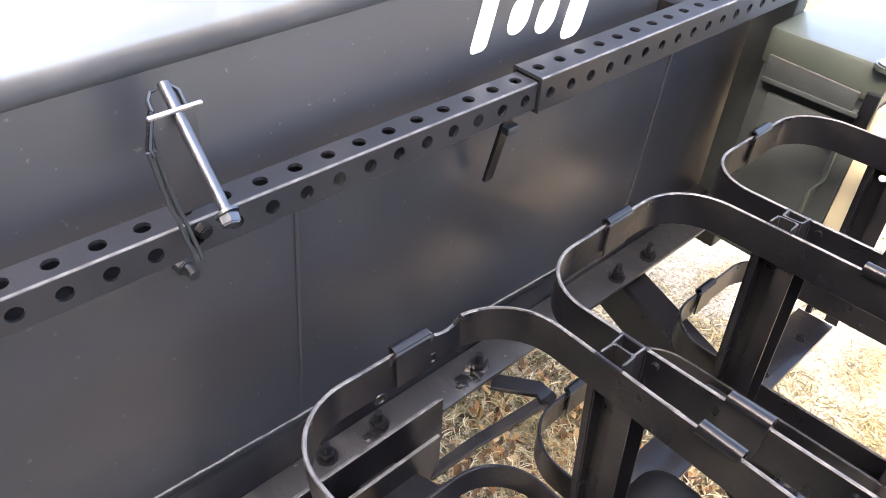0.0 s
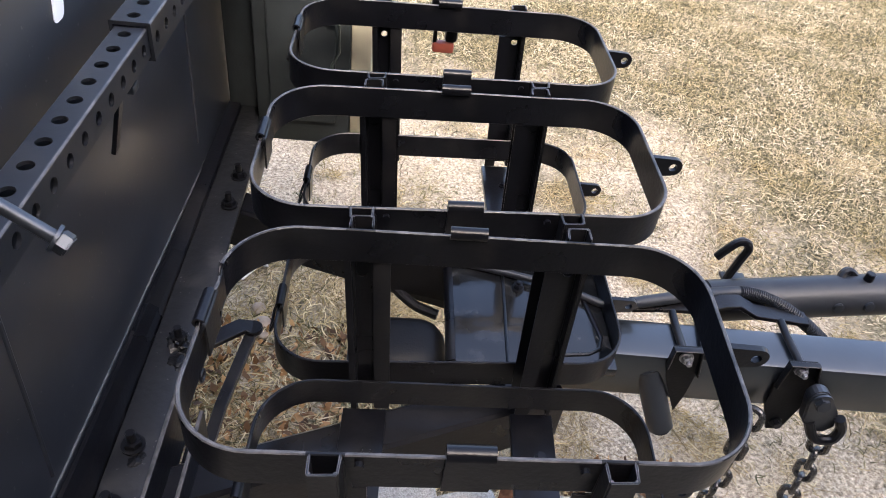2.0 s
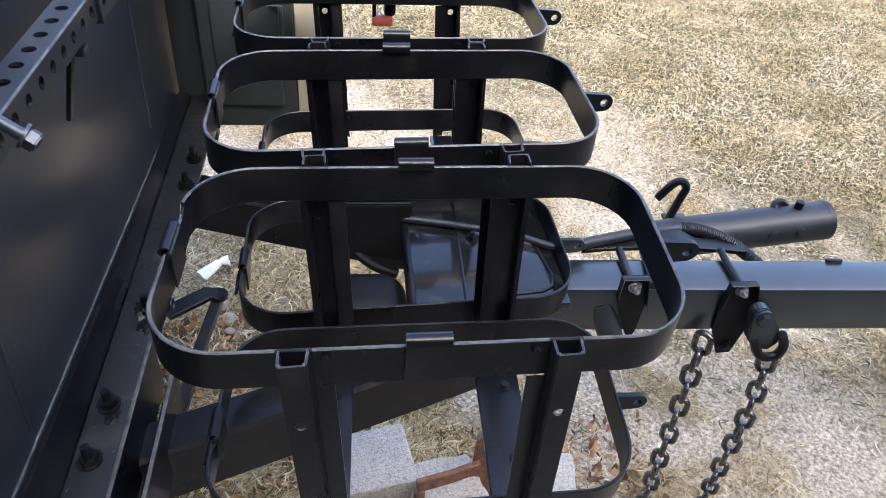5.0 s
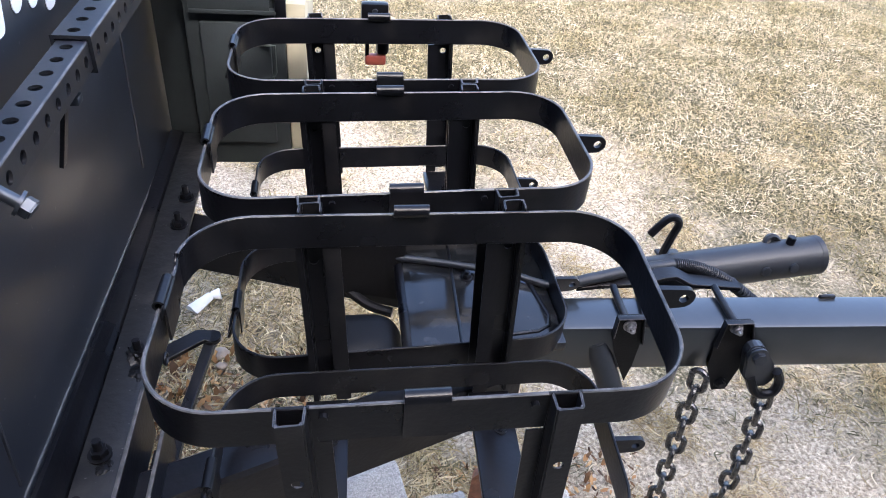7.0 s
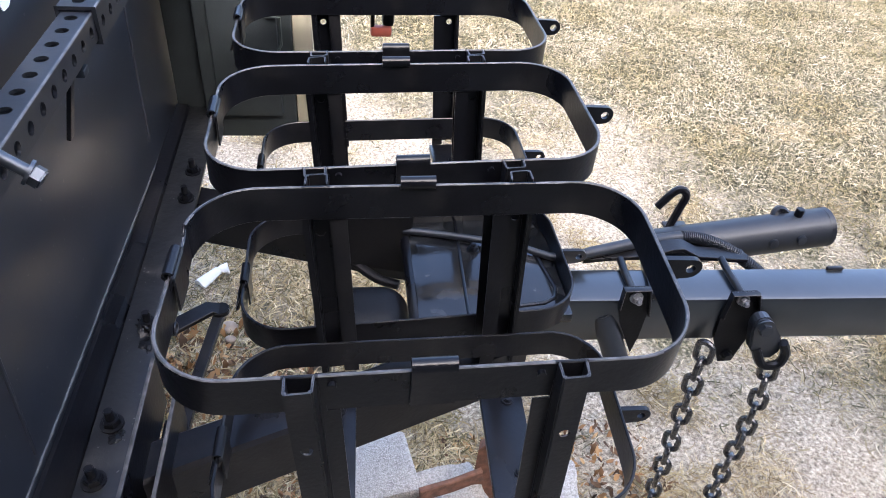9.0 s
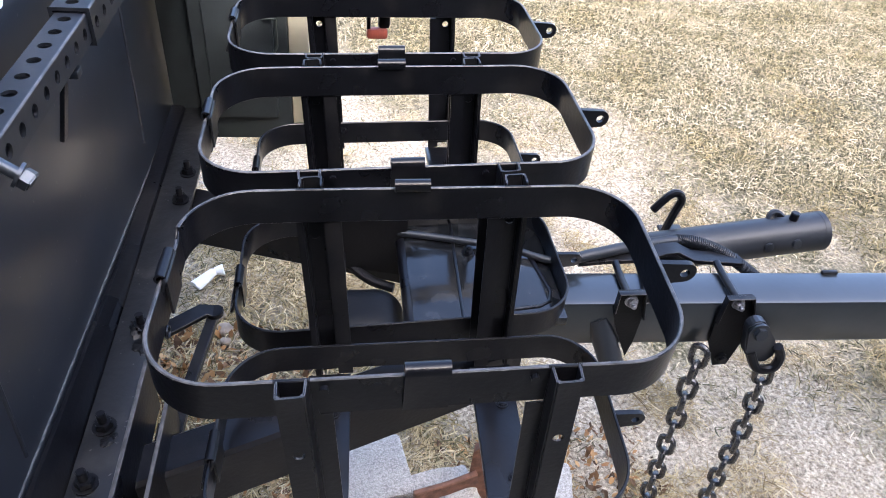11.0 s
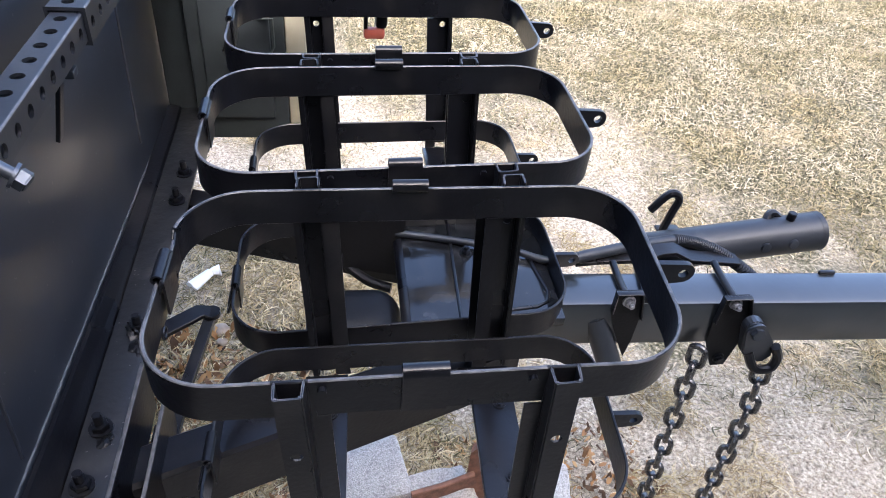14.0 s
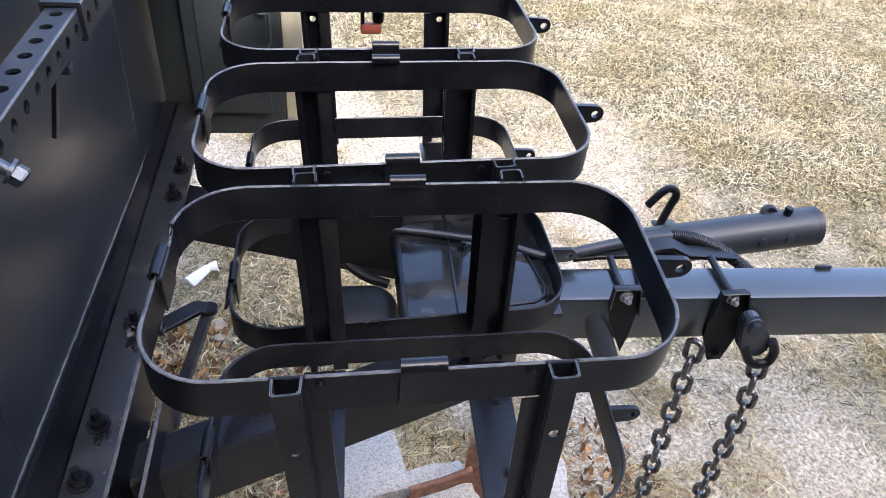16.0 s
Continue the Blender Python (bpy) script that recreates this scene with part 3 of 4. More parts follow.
def lug():
    """Pierced lug standing out along +x, in the plane across y."""
    bm = bmesh.new()
    K, r, R, t = 16, 0.0042, 0.0095, 0.005
    c = Vector((0.024, 0, 0))
    front, back, inn_f, inn_b = [], [], [], []
    for k in range(K):
        a = 2 * math.pi * k / K
        d = Vector((math.cos(a), 0, math.sin(a)))
        p = c + d * R
        if d.x < -0.3:
            p = Vector((0, 0, 0.011 if d.z > 0 else -0.011)) if abs(d.z) > 0.5 else Vector((0, 0, 0.011 * d.z))
        for lst, q, y in ((front, p, -t / 2), (back, p, t / 2), (inn_f, c + d * r, -t / 2), (inn_b, c + d * r, t / 2)):
            lst.append(bm.verts.new((q.x, y, q.z)))
    for k in range(K):
        j = (k + 1) % K
        bm.faces.new((front[k], front[j], inn_f[j], inn_f[k]))
        bm.faces.new((back[j], back[k], inn_b[k], inn_b[j]))
        bm.faces.new((front[j], front[k], back[k], back[j]))
        bm.faces.new((inn_f[k], inn_f[j], inn_b[j], inn_b[k]))
    return bm


def bail(w=0.034, h=0.042, r=0.0018):
    bm = bmesh.new()
    pts = [(0, p[0], p[1] - h / 2) for p in round_rect(w / 2, h / 2, 0.004, 3)]
    return sweep(bm, pts, circle(r, 6), closed=True, up=(1, 0, 0))


def band_shape(notch=()):
    """The hoop of flat bar; notch: y, half width and depth of a dent in the upper edge of the -x end."""
    bm = bmesh.new()
    outline = round_rect(HX - TH / 2, HY - TH / 2, RC, 12)
    if notch:
        y, w, _ = notch
        outline[26:26] = [(-HX + TH / 2, y + w * k) for k in (1.3, 1, 0.6, 0.2, -0.2, -0.6, -1, -1.3)]
    run = []
    for p, q in zip(outline, outline[1:] + outline[:1]):
        run.append(p)
        if abs(p[1] - q[1]) < 1e-6 and abs(p[0] - q[0]) > 0.05:
            stops = [(x, p[1]) for x in (-0.1, -0.077, 0.077, 0.1)]
            run += stops if q[0] > p[0] else stops[::-1]
    pts = []
    for x, y in run:
        s = 0.0012 * noise.noise((x * 9, y * 9, 5))
        pts.append((x, y, s))
    sweep(bm, pts, strip(TH, BH, 0.0008), closed=True)
    if notch:
        for v in bm.verts:
            if v.co.x < 0 and abs(v.co.y - notch[0]) <= notch[1] * 1.05 and v.co.z > 0:
                v.co.z -= notch[2] * (1 - 0.35 * abs(v.co.y - notch[0]) / notch[1])
    return bm


def eyelet(r=0.0042):
    """A raised ring round a blind hole, standing on x = 0 towards +x."""
    bm = bmesh.new()
    sweep(bm, [(0.0004, r * math.cos(a), r * math.sin(a)) for a in (math.pi * k / 8 for k in range(16))], circle(0.0011, 6), closed=True, up=(1, 0, 0))
    cyl(bm, (-0.0005, 0, 0), (0.0002, 0, 0), r * 0.55, seg=10)
    return bm


# upward faces of a hoop, paled by wear and painted-in sky sheen
def pale_top(v, c):
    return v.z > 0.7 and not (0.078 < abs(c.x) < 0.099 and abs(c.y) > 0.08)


def holder():
    root = thing("can_holder", "black steel fuel-can holder of two banded hoops on four posts", "can holder", "can holders in a row")
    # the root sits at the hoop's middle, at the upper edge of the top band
    wear_sheen(part("top_band", band_shape(), BLACK, root, m=T(0, 0, -BH / 2)), pale_top)
    part("lower_band", band_shape(), BLACK, root, m=T(LEAN, 0, ZL - ZT - BH / 2))
    for side, zc in ((-1, -0.06), (1, -0.05)):
        for x in (-0.0885, 0.0885):
            wide = (0.0125, 0.0235) if x * side > 0 else (0.0235, 0.0125)
            lean = Matrix.Rotation(-0.048, 4, "Y") @ Matrix.Rotation(0 if side < 0 else math.pi, 4, "Z")
            wear_sheen(part("post", hat(ZL - ZT - BH - 0.012, 0.0015, zc, *wide), BLACK, root, m=T(x, side * (HY + 0.0009), 0) @ lean), lambda v, c: v.z > 0.7 and abs(c.x) < 0.0125)
    for side in (-1, 1):
        part("rolled_tab", rolled_tab(), BLACK, root, "worn rolled strap tab", m=T(-0.003, side * HY, 0.0025) @ Matrix.Rotation(0 if side < 0 else math.pi, 4, "Z"))
    for z, dy, dx in ((0, 0.008, 0), (ZL - ZT, -0.012, LEAN)):
        tab = part("end_tab", rolled_tab(0.03, 0.0045), BLACK, root, "worn rolled end tab", m=T(-HX + TH + dx, dy, z + 0.002) @ Matrix.Rotation(math.pi / 2, 4, "Z"))
        part("bail", bail(), BLACK, tab, m=T(0, 0.007, 0.0) @ Matrix.Rotation(math.pi / 2, 4, "Z") @ Matrix.Rotation(-0.35, 4, "Y"))
    for z, dx in ((-0.012, 0), (ZL - ZT - 0.012, LEAN)):
        part("lug", lug(), BLACK, root, m=T(HX - 0.001 + dx, -0.002, z))
    for x in (-0.078, 0.094):
        bm = bmesh.new()
        box(bm, (x - 0.022, -HY, ZL - ZT - BH - 0.021), (x + 0.022, HY, ZL - ZT - BH - 0.0125), 0.001)
        part("base_strap", bm, BLACK, root)
        for y in (-0.034, 0.05):
            hex_bolt(root, T(x + 0.006, y, ZL - ZT - BH - 0.0125), r=0.0048, h=0.003, stud=0)
    for side in (-1, 1):
        for x in (-0.0885, 0.0885):
            for dx in ((0.02,) if x < 0 else (-0.02,)):
                bm = bmesh.new()
                cyl(bm, (x + dx, side * (HY - 0.001), -0.008), (x + dx, side * (HY + 0.0035), -0.008), 0.003, seg=10)
                part("weld", bm, BLACK, root)
    root.matrix_basis = T(0.1935, -0.1125, ZT) @ Matrix.Rotation(-0.036, 4, "Z") @ Matrix.Rotation(0.025, 4, "X")
    return root


def rack(ob, m, k=0.052):
    """Skew a part and its own parts within their thing: y grows with x, as the hoops are bent out of square."""
    m = m @ ob.matrix_basis
    skew = Matrix.Identity(4)
    skew[1][0] = k
    t = m.translation
    free = m.copy()
    free.translation = (0, 0, 0)
    ob.data.transform(free.inverted() @ skew @ free)
    ob.location.y += k * t.x
    for c in ob.children:
        rack(c, m)


h1 = holder()
for ob in h1.children:
    rack(ob, Matrix.Identity(4))
for k in (1, 2):
    copy_thing(h1, T(0.1945 + 0.0005 * k, (0.121, 0.353)[k - 1], ZT + (0.001, -0.001)[k - 1]) @ Matrix.Rotation(0.008, 4, "Z") @ Matrix.Rotation((0.0, -0.02)[k - 1], 4, "X"))

# the near hoop's end is dented and pierced
for ob in h1.children:
    if ob.name.startswith("top_band"):
        b2 = band_shape((0.041, 0.011, 0.008))
        bmesh.ops.recalc_face_normals(b2, faces=b2.faces)
        me = bpy.data.meshes.new("top_band")
        b2.to_mesh(me)
        b2.free()
        me.materials.append(BLACK)
        smooth(me)
        me.transform(Matrix(((1, 0, 0, 0), (0.052, 1, 0, 0), (0, 0, 1, 0), (0, 0, 0, 1))))
        ob.data = me
        wear_sheen(ob, pale_top)
for y, z in ((-0.144, 0.783), (-0.099, 0.795), (-0.042, 0.798)):
    part("eyelet", eyelet(), BLACK, h1, m=T(-HX + TH + (0.0015 if y == -0.099 else 0.0003), y + 0.1145, z - ZT))

# ---- drawbar ----
bar = thing("drawbar", "black square-tube trailer drawbar with splayed frame legs", "drawbar")
bm = bmesh.new()
DZ = 0.595
box(bm, (0.30, -0.029, DZ - 0.071), (2.6, 0.029, DZ), 0.006, m=T(0, 0.1126, 0) @ Matrix.Rotation(-0.03, 4, "Z"))
part("beam", bm, GLOSS, bar)
for a, b, h in (((-0.106, -0.116), (0.33, 0.05), 0.075), ((-0.106, 0.343), (0.31, 0.205), 0.068)):
    bm = bmesh.new()
    sweep(bm, [(a[0], a[1], 0.569 - h / 2), (b[0], b[1], 0.569 - h / 2)], strip(0.045, h, 0.004))
    part("frame_leg", bm, BLACK, bar)
part("top_plate", B((0.211, 0.046, 0.585), (0.39, 0.238, 0.5985), 0.003), PLATE, bar, "worn joint plate")
bm = bmesh.new()
cyl(bm, (0.2105, 0.0465, 0.5895), (0.2105, 0.2, 0.5895), 0.0085, seg=24, bevel=0.002)
part("plate_edge", bm, BLACK, bar, "rolled edge of the plate")
bm = bmesh.new()
sweep(bm, [(0.2685, 0.048, 0.5985), (0.2755, 0.236, 0.5985)], circle(0.0019, 8))
part("weld", bm, BLACK, bar)
part("stud", B((0.746, 0.112, DZ - 0.002), (0.768, 0.1175, DZ + 0.004), 0.0015), BLACK, bar)
hex_bolt(bar, T(0.290, 0.163, 0.5985), r=0.006, h=0.006, stud=0.004)
bm = bmesh.new()
box(bm, (0.108, 0.036, 0.525), (0.206, 0.128, 0.5935), 0.034, seg=6)
part("dome", bm, RUBBER, bar, "rounded black rubber cap")
bm = bmesh.new()
sweep(bm, [(x, y, 0.5985) for x, y in ((0.296, 0.058), (0.36, 0.066), (0.374, 0.074), (0.379, 0.09), (0.366, 0.165))], circle(0.0028, 8))
part("bead", bm, BLACK, bar, "pressed bead round the plate")
bm = bmesh.new()
f0 = bm.faces.new([bm.verts.new((px, 0.196, pz)) for px, pz in ((0.105, 0.557), (0.21, 0.534), (0.217, 0.541), (0.217, 0.628), (0.105, 0.628))])
ex = bmesh.ops.extrude_face_region(bm, geom=[f0])
bmesh.ops.translate(bm, verts=[v for v in ex["geom"] if isinstance(v, bmesh.types.BMVert)], vec=(0, 0.008, 0))
bmesh.ops.bevel(bm, geom=bm.edges[:], offset=0.002, segments=2, affect="EDGES")
part("gusset", bm, RUBBER, bar)
bm = bmesh.new()
cyl(bm, (0.4405, 0.0823, 0.5667), (0.475, 0.056, 0.485), 0.0155, seg=28, bevel=0.002)
cyl(bm, (0.437, 0.085, 0.575), (0.4405, 0.0823, 0.5667), 0.0112, seg=24)
stub = part("stub_tube", bm, SATIN, bar)
bm = bmesh.new()
cyl(bm, (0.475, 0.056, 0.485), (0.4765, 0.0545, 0.481), 0.0115, seg=20, bevel=0.001)
part("stub_bolt", bm, BLACK, stub)
bm = bmesh.new()
sweep(bm, spline([(0.138, 0.21, 0.553), (0.15, 0.199, 0.546), (0.162, 0.19, 0.541), (0.177, 0.181, 0.537), (0.2, 0.172, 0.535)], 5), circle(0.0066, 10))
part("hose", bm, RUBBER, bar)


def ubolt(x, y, shift, drop, outline, hole):
    """A rod over the beam, held by a tapered channel bracket whose thin flange faces outwards."""
    e = thing("clamp", "black u-bolt clamp with a tapered channel bracket on the drawbar", "clamp", "clamps on the drawbar")
    bm = bmesh.new()
    sweep(bm, [(shift + 0.003, -0.056, -0.001), (shift + 0.004, -0.045, -0.004 + drop), (shift + 0.006, 0.0, -0.006 + drop), (shift + 0.008, 0.025, -0.006 + drop)], circle(0.0046, 12), up=(0, 0, 1))
    part("rod", bm, BLACK, e, "threaded rod")
    bm = bmesh.new()
    f0 = bm.faces.new([bm.verts.new((px, -0.0465, pz)) for px, pz in outline])
    ex = bmesh.ops.extrude_face_region(bm, geom=[f0])
    bmesh.ops.translate(bm, verts=[v for v in ex["geom"] if isinstance(v, bmesh.types.BMVert)], vec=(0, -0.003, 0))
    part("side_plate", bm, RUBBER, e)
    bm = bmesh.new()
    sweep(bm, [(px, -0.0525, pz) for px, pz in outline[-1:] + outline[:3]], strip(0.0024, 0.0075), up=(0, -1, 0))
    flange = part("flange", bm, BLACK, e, "thin flange with a bright worn edge")
    wear_sheen(flange, lambda v, c: v.y < -0.7 and c.z > -0.004)
    hex_bolt(e, T(shift + 0.003, -0.0495, -0.001) @ Matrix.Rotation(radians(88), 4, "X"), r=0.0062, h=0.006, stud=0.005, material=NUT, name="nut")
    if hole:
        hex_bolt(e, T(hole[0], -0.0495, hole[1]) @ Matrix.Rotation(radians(90), 4, "X"), r=0.006, h=0.006, stud=0.0, name="lower_bolt")
    e.matrix_basis = T(x - 0.006, y, DZ + 0.012 - drop)
    return e


ubolt(0.472, 0.113, 0.0, 0.0, [(-0.015, 0.014), (0.016, 0.014), (0.024, -0.028), (0.023, -0.07), (0.019, -0.098), (-0.004, -0.05), (-0.015, -0.016)], None)
ubolt(0.609, 0.109, -0.003, 0.005, [(-0.017, 0.010), (0.016, 0.010), (0.026, -0.02), (0.03, -0.07), (0.023, -0.112), (0.005, -0.113), (-0.014, -0.07), (-0.018, -0.03)], (0.011, -0.098))
part("cross_bar", B((0.492, 0.07, DZ - 0.002), (0.506, 0.144, DZ + 0.009), 0.003, m=T(0.5, 0.084, 0) @ Matrix.Rotation(-0.18, 4, "Z") @ T(-0.5, -0.084, 0)), BLACK, bar)
bpl = thing("rear_plate", "black folded plate behind the drawbar", "bracket")
bm = bmesh.new()
sweep(bm, [(0.43, 0.156, 0.591), (0.46, 0.156, 0.594), (0.52, 0.156, 0.595), (0.545, 0.16, 0.601), (0.565, 0.162, 0.601), (0.585, 0.154, 0.594), (0.65, 0.149, 0.591)], strip(0.022, 0.006))
part("plate", bm, BLACK, bpl)

# swing jack tube, hook and conduit
jack = thing("jack_tube", "round black steel tube lying behind the drawbar", "tube")
bm = bmesh.new()
ja, jb = Vector((0.545, 0.198, 0.565)), Vector((0.796, 0.206, 0.593))
d = (jb - ja).normalized()
cyl(bm, ja, jb, 0.0272, seg=32, bevel=0.002)
cyl(bm, jb - d * 0.008, jb + d * 0.001, 0.0276, seg=32, bevel=0.001)
tube = part("tube", bm, TUBE, jack)
side = Vector((0, -1, 0.2)).normalized()
for k, s in ((0.05, 0.0), (0.09, 0.0)):
    bm = bmesh.new()
    p = jb - d * k + side * 0.026
    cyl(bm, p, p + side * 0.004, 0.007, seg=14, bevel=0.001)
    part("rivet", bm, STEEL, tube)
bm = bmesh.new()
p = jb - d * 0.05 + Vector((0, 0, 0.026))
cyl(bm, p, p + Vector((0, 0, 0.012)), 0.006, seg=12, bevel=0.001)
part("stud", bm, BLACK, tube)
bm = bmesh.new()
sweep(bm, spline([(0.718, 0.212, 0.605), (0.722, 0.218, 0.612), (0.73, 0.22, 0.613), (0.738, 0.216, 0.607)], 4), circle(0.006, 8), up=(0, 0.984, 0.021))
part("handle", bm, BLACK, tube)
hk = thing("hook", "bent black steel rod hook standing on the drawbar", "hook")
bm = bmesh.new()
sweep(bm, spline([(0.58, 0.231, 0.573), (0.589, 0.234, 0.609), (0.5925, 0.234, 0.625), (0.588, 0.234, 0.635), (0.579, 0.234, 0.638), (0.570, 0.234, 0.631), (0.556, 0.234, 0.61)], 6), circle(0.0058, 10), up=(0, 0.984, 0.021))
part("rod", bm, BLACK, hk)
part("saddle", B((0.574, 0.2, 0.573), (0.608, 0.244, 0.578), 0.002), BLACK, hk)
con = thing("cable_conduit", "black corrugated cable conduit looping over the drawbar", "conduit")
bm = bmesh.new()
ctrl = [(0.205, 0.2, 0.604), (0.264, 0.186, 0.605), (0.34, 0.163, 0.606), (0.395, 0.141, 0.603), (0.445, 0.150, 0.604), (0.499, 0.164, 0.604), (0.545, 0.178, 0.599), (0.578, 0.182, 0.599), (0.604, 0.176, 0.598), (0.628, 0.164, 0.594), (0.652, 0.150, 0.584), (0.680, 0.142, 0.565)]


line = spline(ctrl, 40)
rings = []
for i, p in enumerate(line):
    t = (line[min(i + 1, len(line) - 1)] - line[max(i - 1, 0)]).normalized()
    s = t.cross(Vector((0, 0, 1))).normalized()
    u = s.cross(t)
    r = 0.0045 + 0.003 * min(max((i - 100) / 60, 0), 1) + (0.0009 if i % 4 < 2 else -0.0009) * (i > 272)
    rings.append([bm.verts.new(p + (s * math.cos(a) + u * math.sin(a)) * r) for a in (2 * math.pi * k / 14 for k in range(14))])
for A, C in zip(rings, rings[1:]):
    for k in range(14):
        bm.faces.new((A[k], A[(k + 1) % 14], C[(k + 1) % 14], C[k]))
part("hose", bm, TUBE, con)

# ---- safety chains ----
def link_mesh(length=0.041, width=0.027, r=0.0041):
    bm = bmesh.new()
    pts = [(x, 0, z) for x, z in round_rect(width / 2 - r, length / 2 - r, width / 2 - r - 0.0005, 6)]
    return sweep(bm, pts, circle(r, 8), closed=True, up=(0, 1, 0))


CHAIN = mat("chain_paint", (0.011, 0.011, 0.012), 0.24, spec=0.7, coat=0.5, tint=(0.12, 0.115, 0.11), tscale=160, tamount=0.5, bump=0.8, bscale=260)


def chain(points, n):
    e = thing("safety_chain", "black painted steel chain hanging from the drawbar", "chain", "safety chains")
    line = spline(points, 60)
    cum = [0.0]
    for a, b in zip(line, line[1:]):
        cum.append(cum[-1] + (b - a).length)
    first = None
    step = 0.0315
    for i in range(n):
        s = step * (i + 0.5)
        if s > cum[-1]:
            break
        j = next(k for k in range(1, len(cum)) if cum[k] >= s)
        f = (s - cum[j - 1]) / (cum[j] - cum[j - 1])
        p = line[j - 1].lerp(line[j], f)
        t = (line[j] - line[j - 1]).normalized()
        # the links hang a quarter turn apart
        y = Vector((-0.5, -0.6, 0.5))
        y = (y - t * y.dot(t)).normalized()
        q = Matrix((y.cross(t), y, t)).transposed().to_4x4()
        m = Matrix.Translation(p) @ q @ Matrix.Rotation(radians((90 if i % 2 else 0) + random.uniform(-14, 14)), 4, "Z")
        if first is None:
            first = part("link", link_mesh(), CHAIN, e, m=m)
        else:
            again(first, m)
    return e


chain([(0.575, 0.05, 0.535), (0.583, 0.05, 0.40), (0.593, 0.052, 0.24), (0.61, 0.06, 0.09), (0.66, 0.08, 0.012), (0.75, 0.12, 0.012)], 30)
chain([(0.664, 0.038, 0.505), (0.676, 0.041, 0.45), (0.688, 0.045, 0.35), (0.696, 0.05, 0.22), (0.72, 0.06, 0.08), (0.76, 0.02, 0.012), (0.86, -0.02, 0.012)], 30)
shk = thing("chain_hook", "black forged chain hook hanging on a drawbar bolt", "hook")
bm = bmesh.new()
outline = [(0.013 * math.cos(a), 0.004 + 0.015 * math.sin(a)) for a in (radians(20 * k) for k in range(0, 10))] + [(-0.02, -0.03), (-0.014, -0.052), (0.002, -0.062), (0.016, -0.055), (0.02, -0.03)]
f0 = bm.faces.new([bm.verts.new((px, -0.007, pz)) for px, pz in outline])
ex = bmesh.ops.extrude_face_region(bm, geom=[f0])
bmesh.ops.translate(bm, verts=[v for v in ex["geom"] if isinstance(v, bmesh.types.BMVert)], vec=(0, 0.014, 0))
bmesh.ops.bevel(bm, geom=bm.edges[:], offset=0.002, segments=2, affect="EDGES")
part("body", bm, SATIN, shk)
bm = bmesh.new()
cyl(bm, (0, -0.008, 0.004), (0, -0.018, 0.006), 0.0085, seg=6, bevel=0.001)
cyl(bm, (0, -0.0085, 0.004), (0, -0.011, 0.004), 0.013, seg=24)
part("bolt", bm, SATIN, shk)
bm = bmesh.new()
sweep(bm, spline([(-0.012, -0.005, -0.035), (-0.01, -0.012, -0.06), (0.008, -0.014, -0.068), (0.02, -0.012, -0.055), (0.02, -0.01, -0.035)], 5), circle(0.0062, 10), up=(0, 1, 0))
part("claw", bm, BLACK, shk)
shk.matrix_basis = T(0.628, 0.042, 0.574) @ Matrix.Rotation(-0.45, 4, "Y")

# ---- box beyond the holders ----
abx = thing("steel_box", "olive green steel box with a hinged lid beside the holders", "box")
BX0, BX1, BY0, BY1, BZ1 = -0.074, 0.062, 0.50, 0.86, 0.865
part("body", B((BX0, BY0, 0.56), (BX1, BY1, BZ1 - 0.03), 0.004), OLIVE_SHADE, abx)
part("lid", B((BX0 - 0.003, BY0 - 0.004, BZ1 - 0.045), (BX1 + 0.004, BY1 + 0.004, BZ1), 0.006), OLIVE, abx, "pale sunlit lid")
part("ledge", B((BX0 + 0.01, BY0 - 0.012, BZ1 - 0.062), (BX1 - 0.006, BY0 + 0.002, BZ1 - 0.056), 0.001), OLIVE_SHADE, abx)
part("flap", B((BX0 + 0.01, BY0 - 0.0105, 0.806), (BX1 - 0.018, BY0 - 0.0085, 0.832), 0.0006, m=T(0, 0, 0.832) @ Matrix.Rotation(0.04, 4, "Y") @ T(0, 0, -0.832)), OLIVE_SHADE, abx)
part("flap_edge", B((BX0 + 0.01, BY0 - 0.0109, 0.8325), (BX1 - 0.018, BY0 - 0.0083, 0.8333), 0.0002, m=T(0, 0, 0.832) @ Matrix.Rotation(0.04, 4, "Y") @ T(0, 0, -0.832)), WORN_SHEEN, abx, "bare bright edge")
part("rib", B((BX0 + 0.02, BY0 - 0.008, 0.6), (BX1 - 0.02, BY0 + 0.001, 0.79), 0.004), OLIVE_SHADE, abx)
bm = bmesh.new()
cyl(bm, (BX1 - 0.004, BY0 - 0.002, BZ1 - 0.005), (BX1 - 0.004, BY0 - 0.002, BZ1 + 0.004), 0.014, seg=20, bevel=0.002)
part("knob", bm, OLIVE, abx)
part("latch", B((BX1 - 0.012, BY0 - 0.012, BZ1 - 0.075), (BX1 + 0.004, BY0 - 0.0045, BZ1 - 0.03), 0.002), BLACK, abx)
bm = bmesh.new()
sweep(bm, [(BX1 - 0.035, BY0 - 0.01, 0.76), (BX1 - 0.015, BY0 - 0.012, 0.76), (BX1 - 0.015, BY0 - 0.012, 0.72), (BX1 - 0.025, BY0 - 0.012, 0.70), (BX1 - 0.025, BY0 - 0.01, 0.65)], circle(0.0022, 6), up=(0, 1, 0))
part("wire_bail", bm, OLIVE, abx)
# cream sheet along the box's +x side
part("side_sheet", B((BX1 + 0.0005, BY0 + 0.004, 0.56), (BX1 + 0.03, BY1, BZ1 - 0.05), 0.003), CREAM, abx, "cream side")

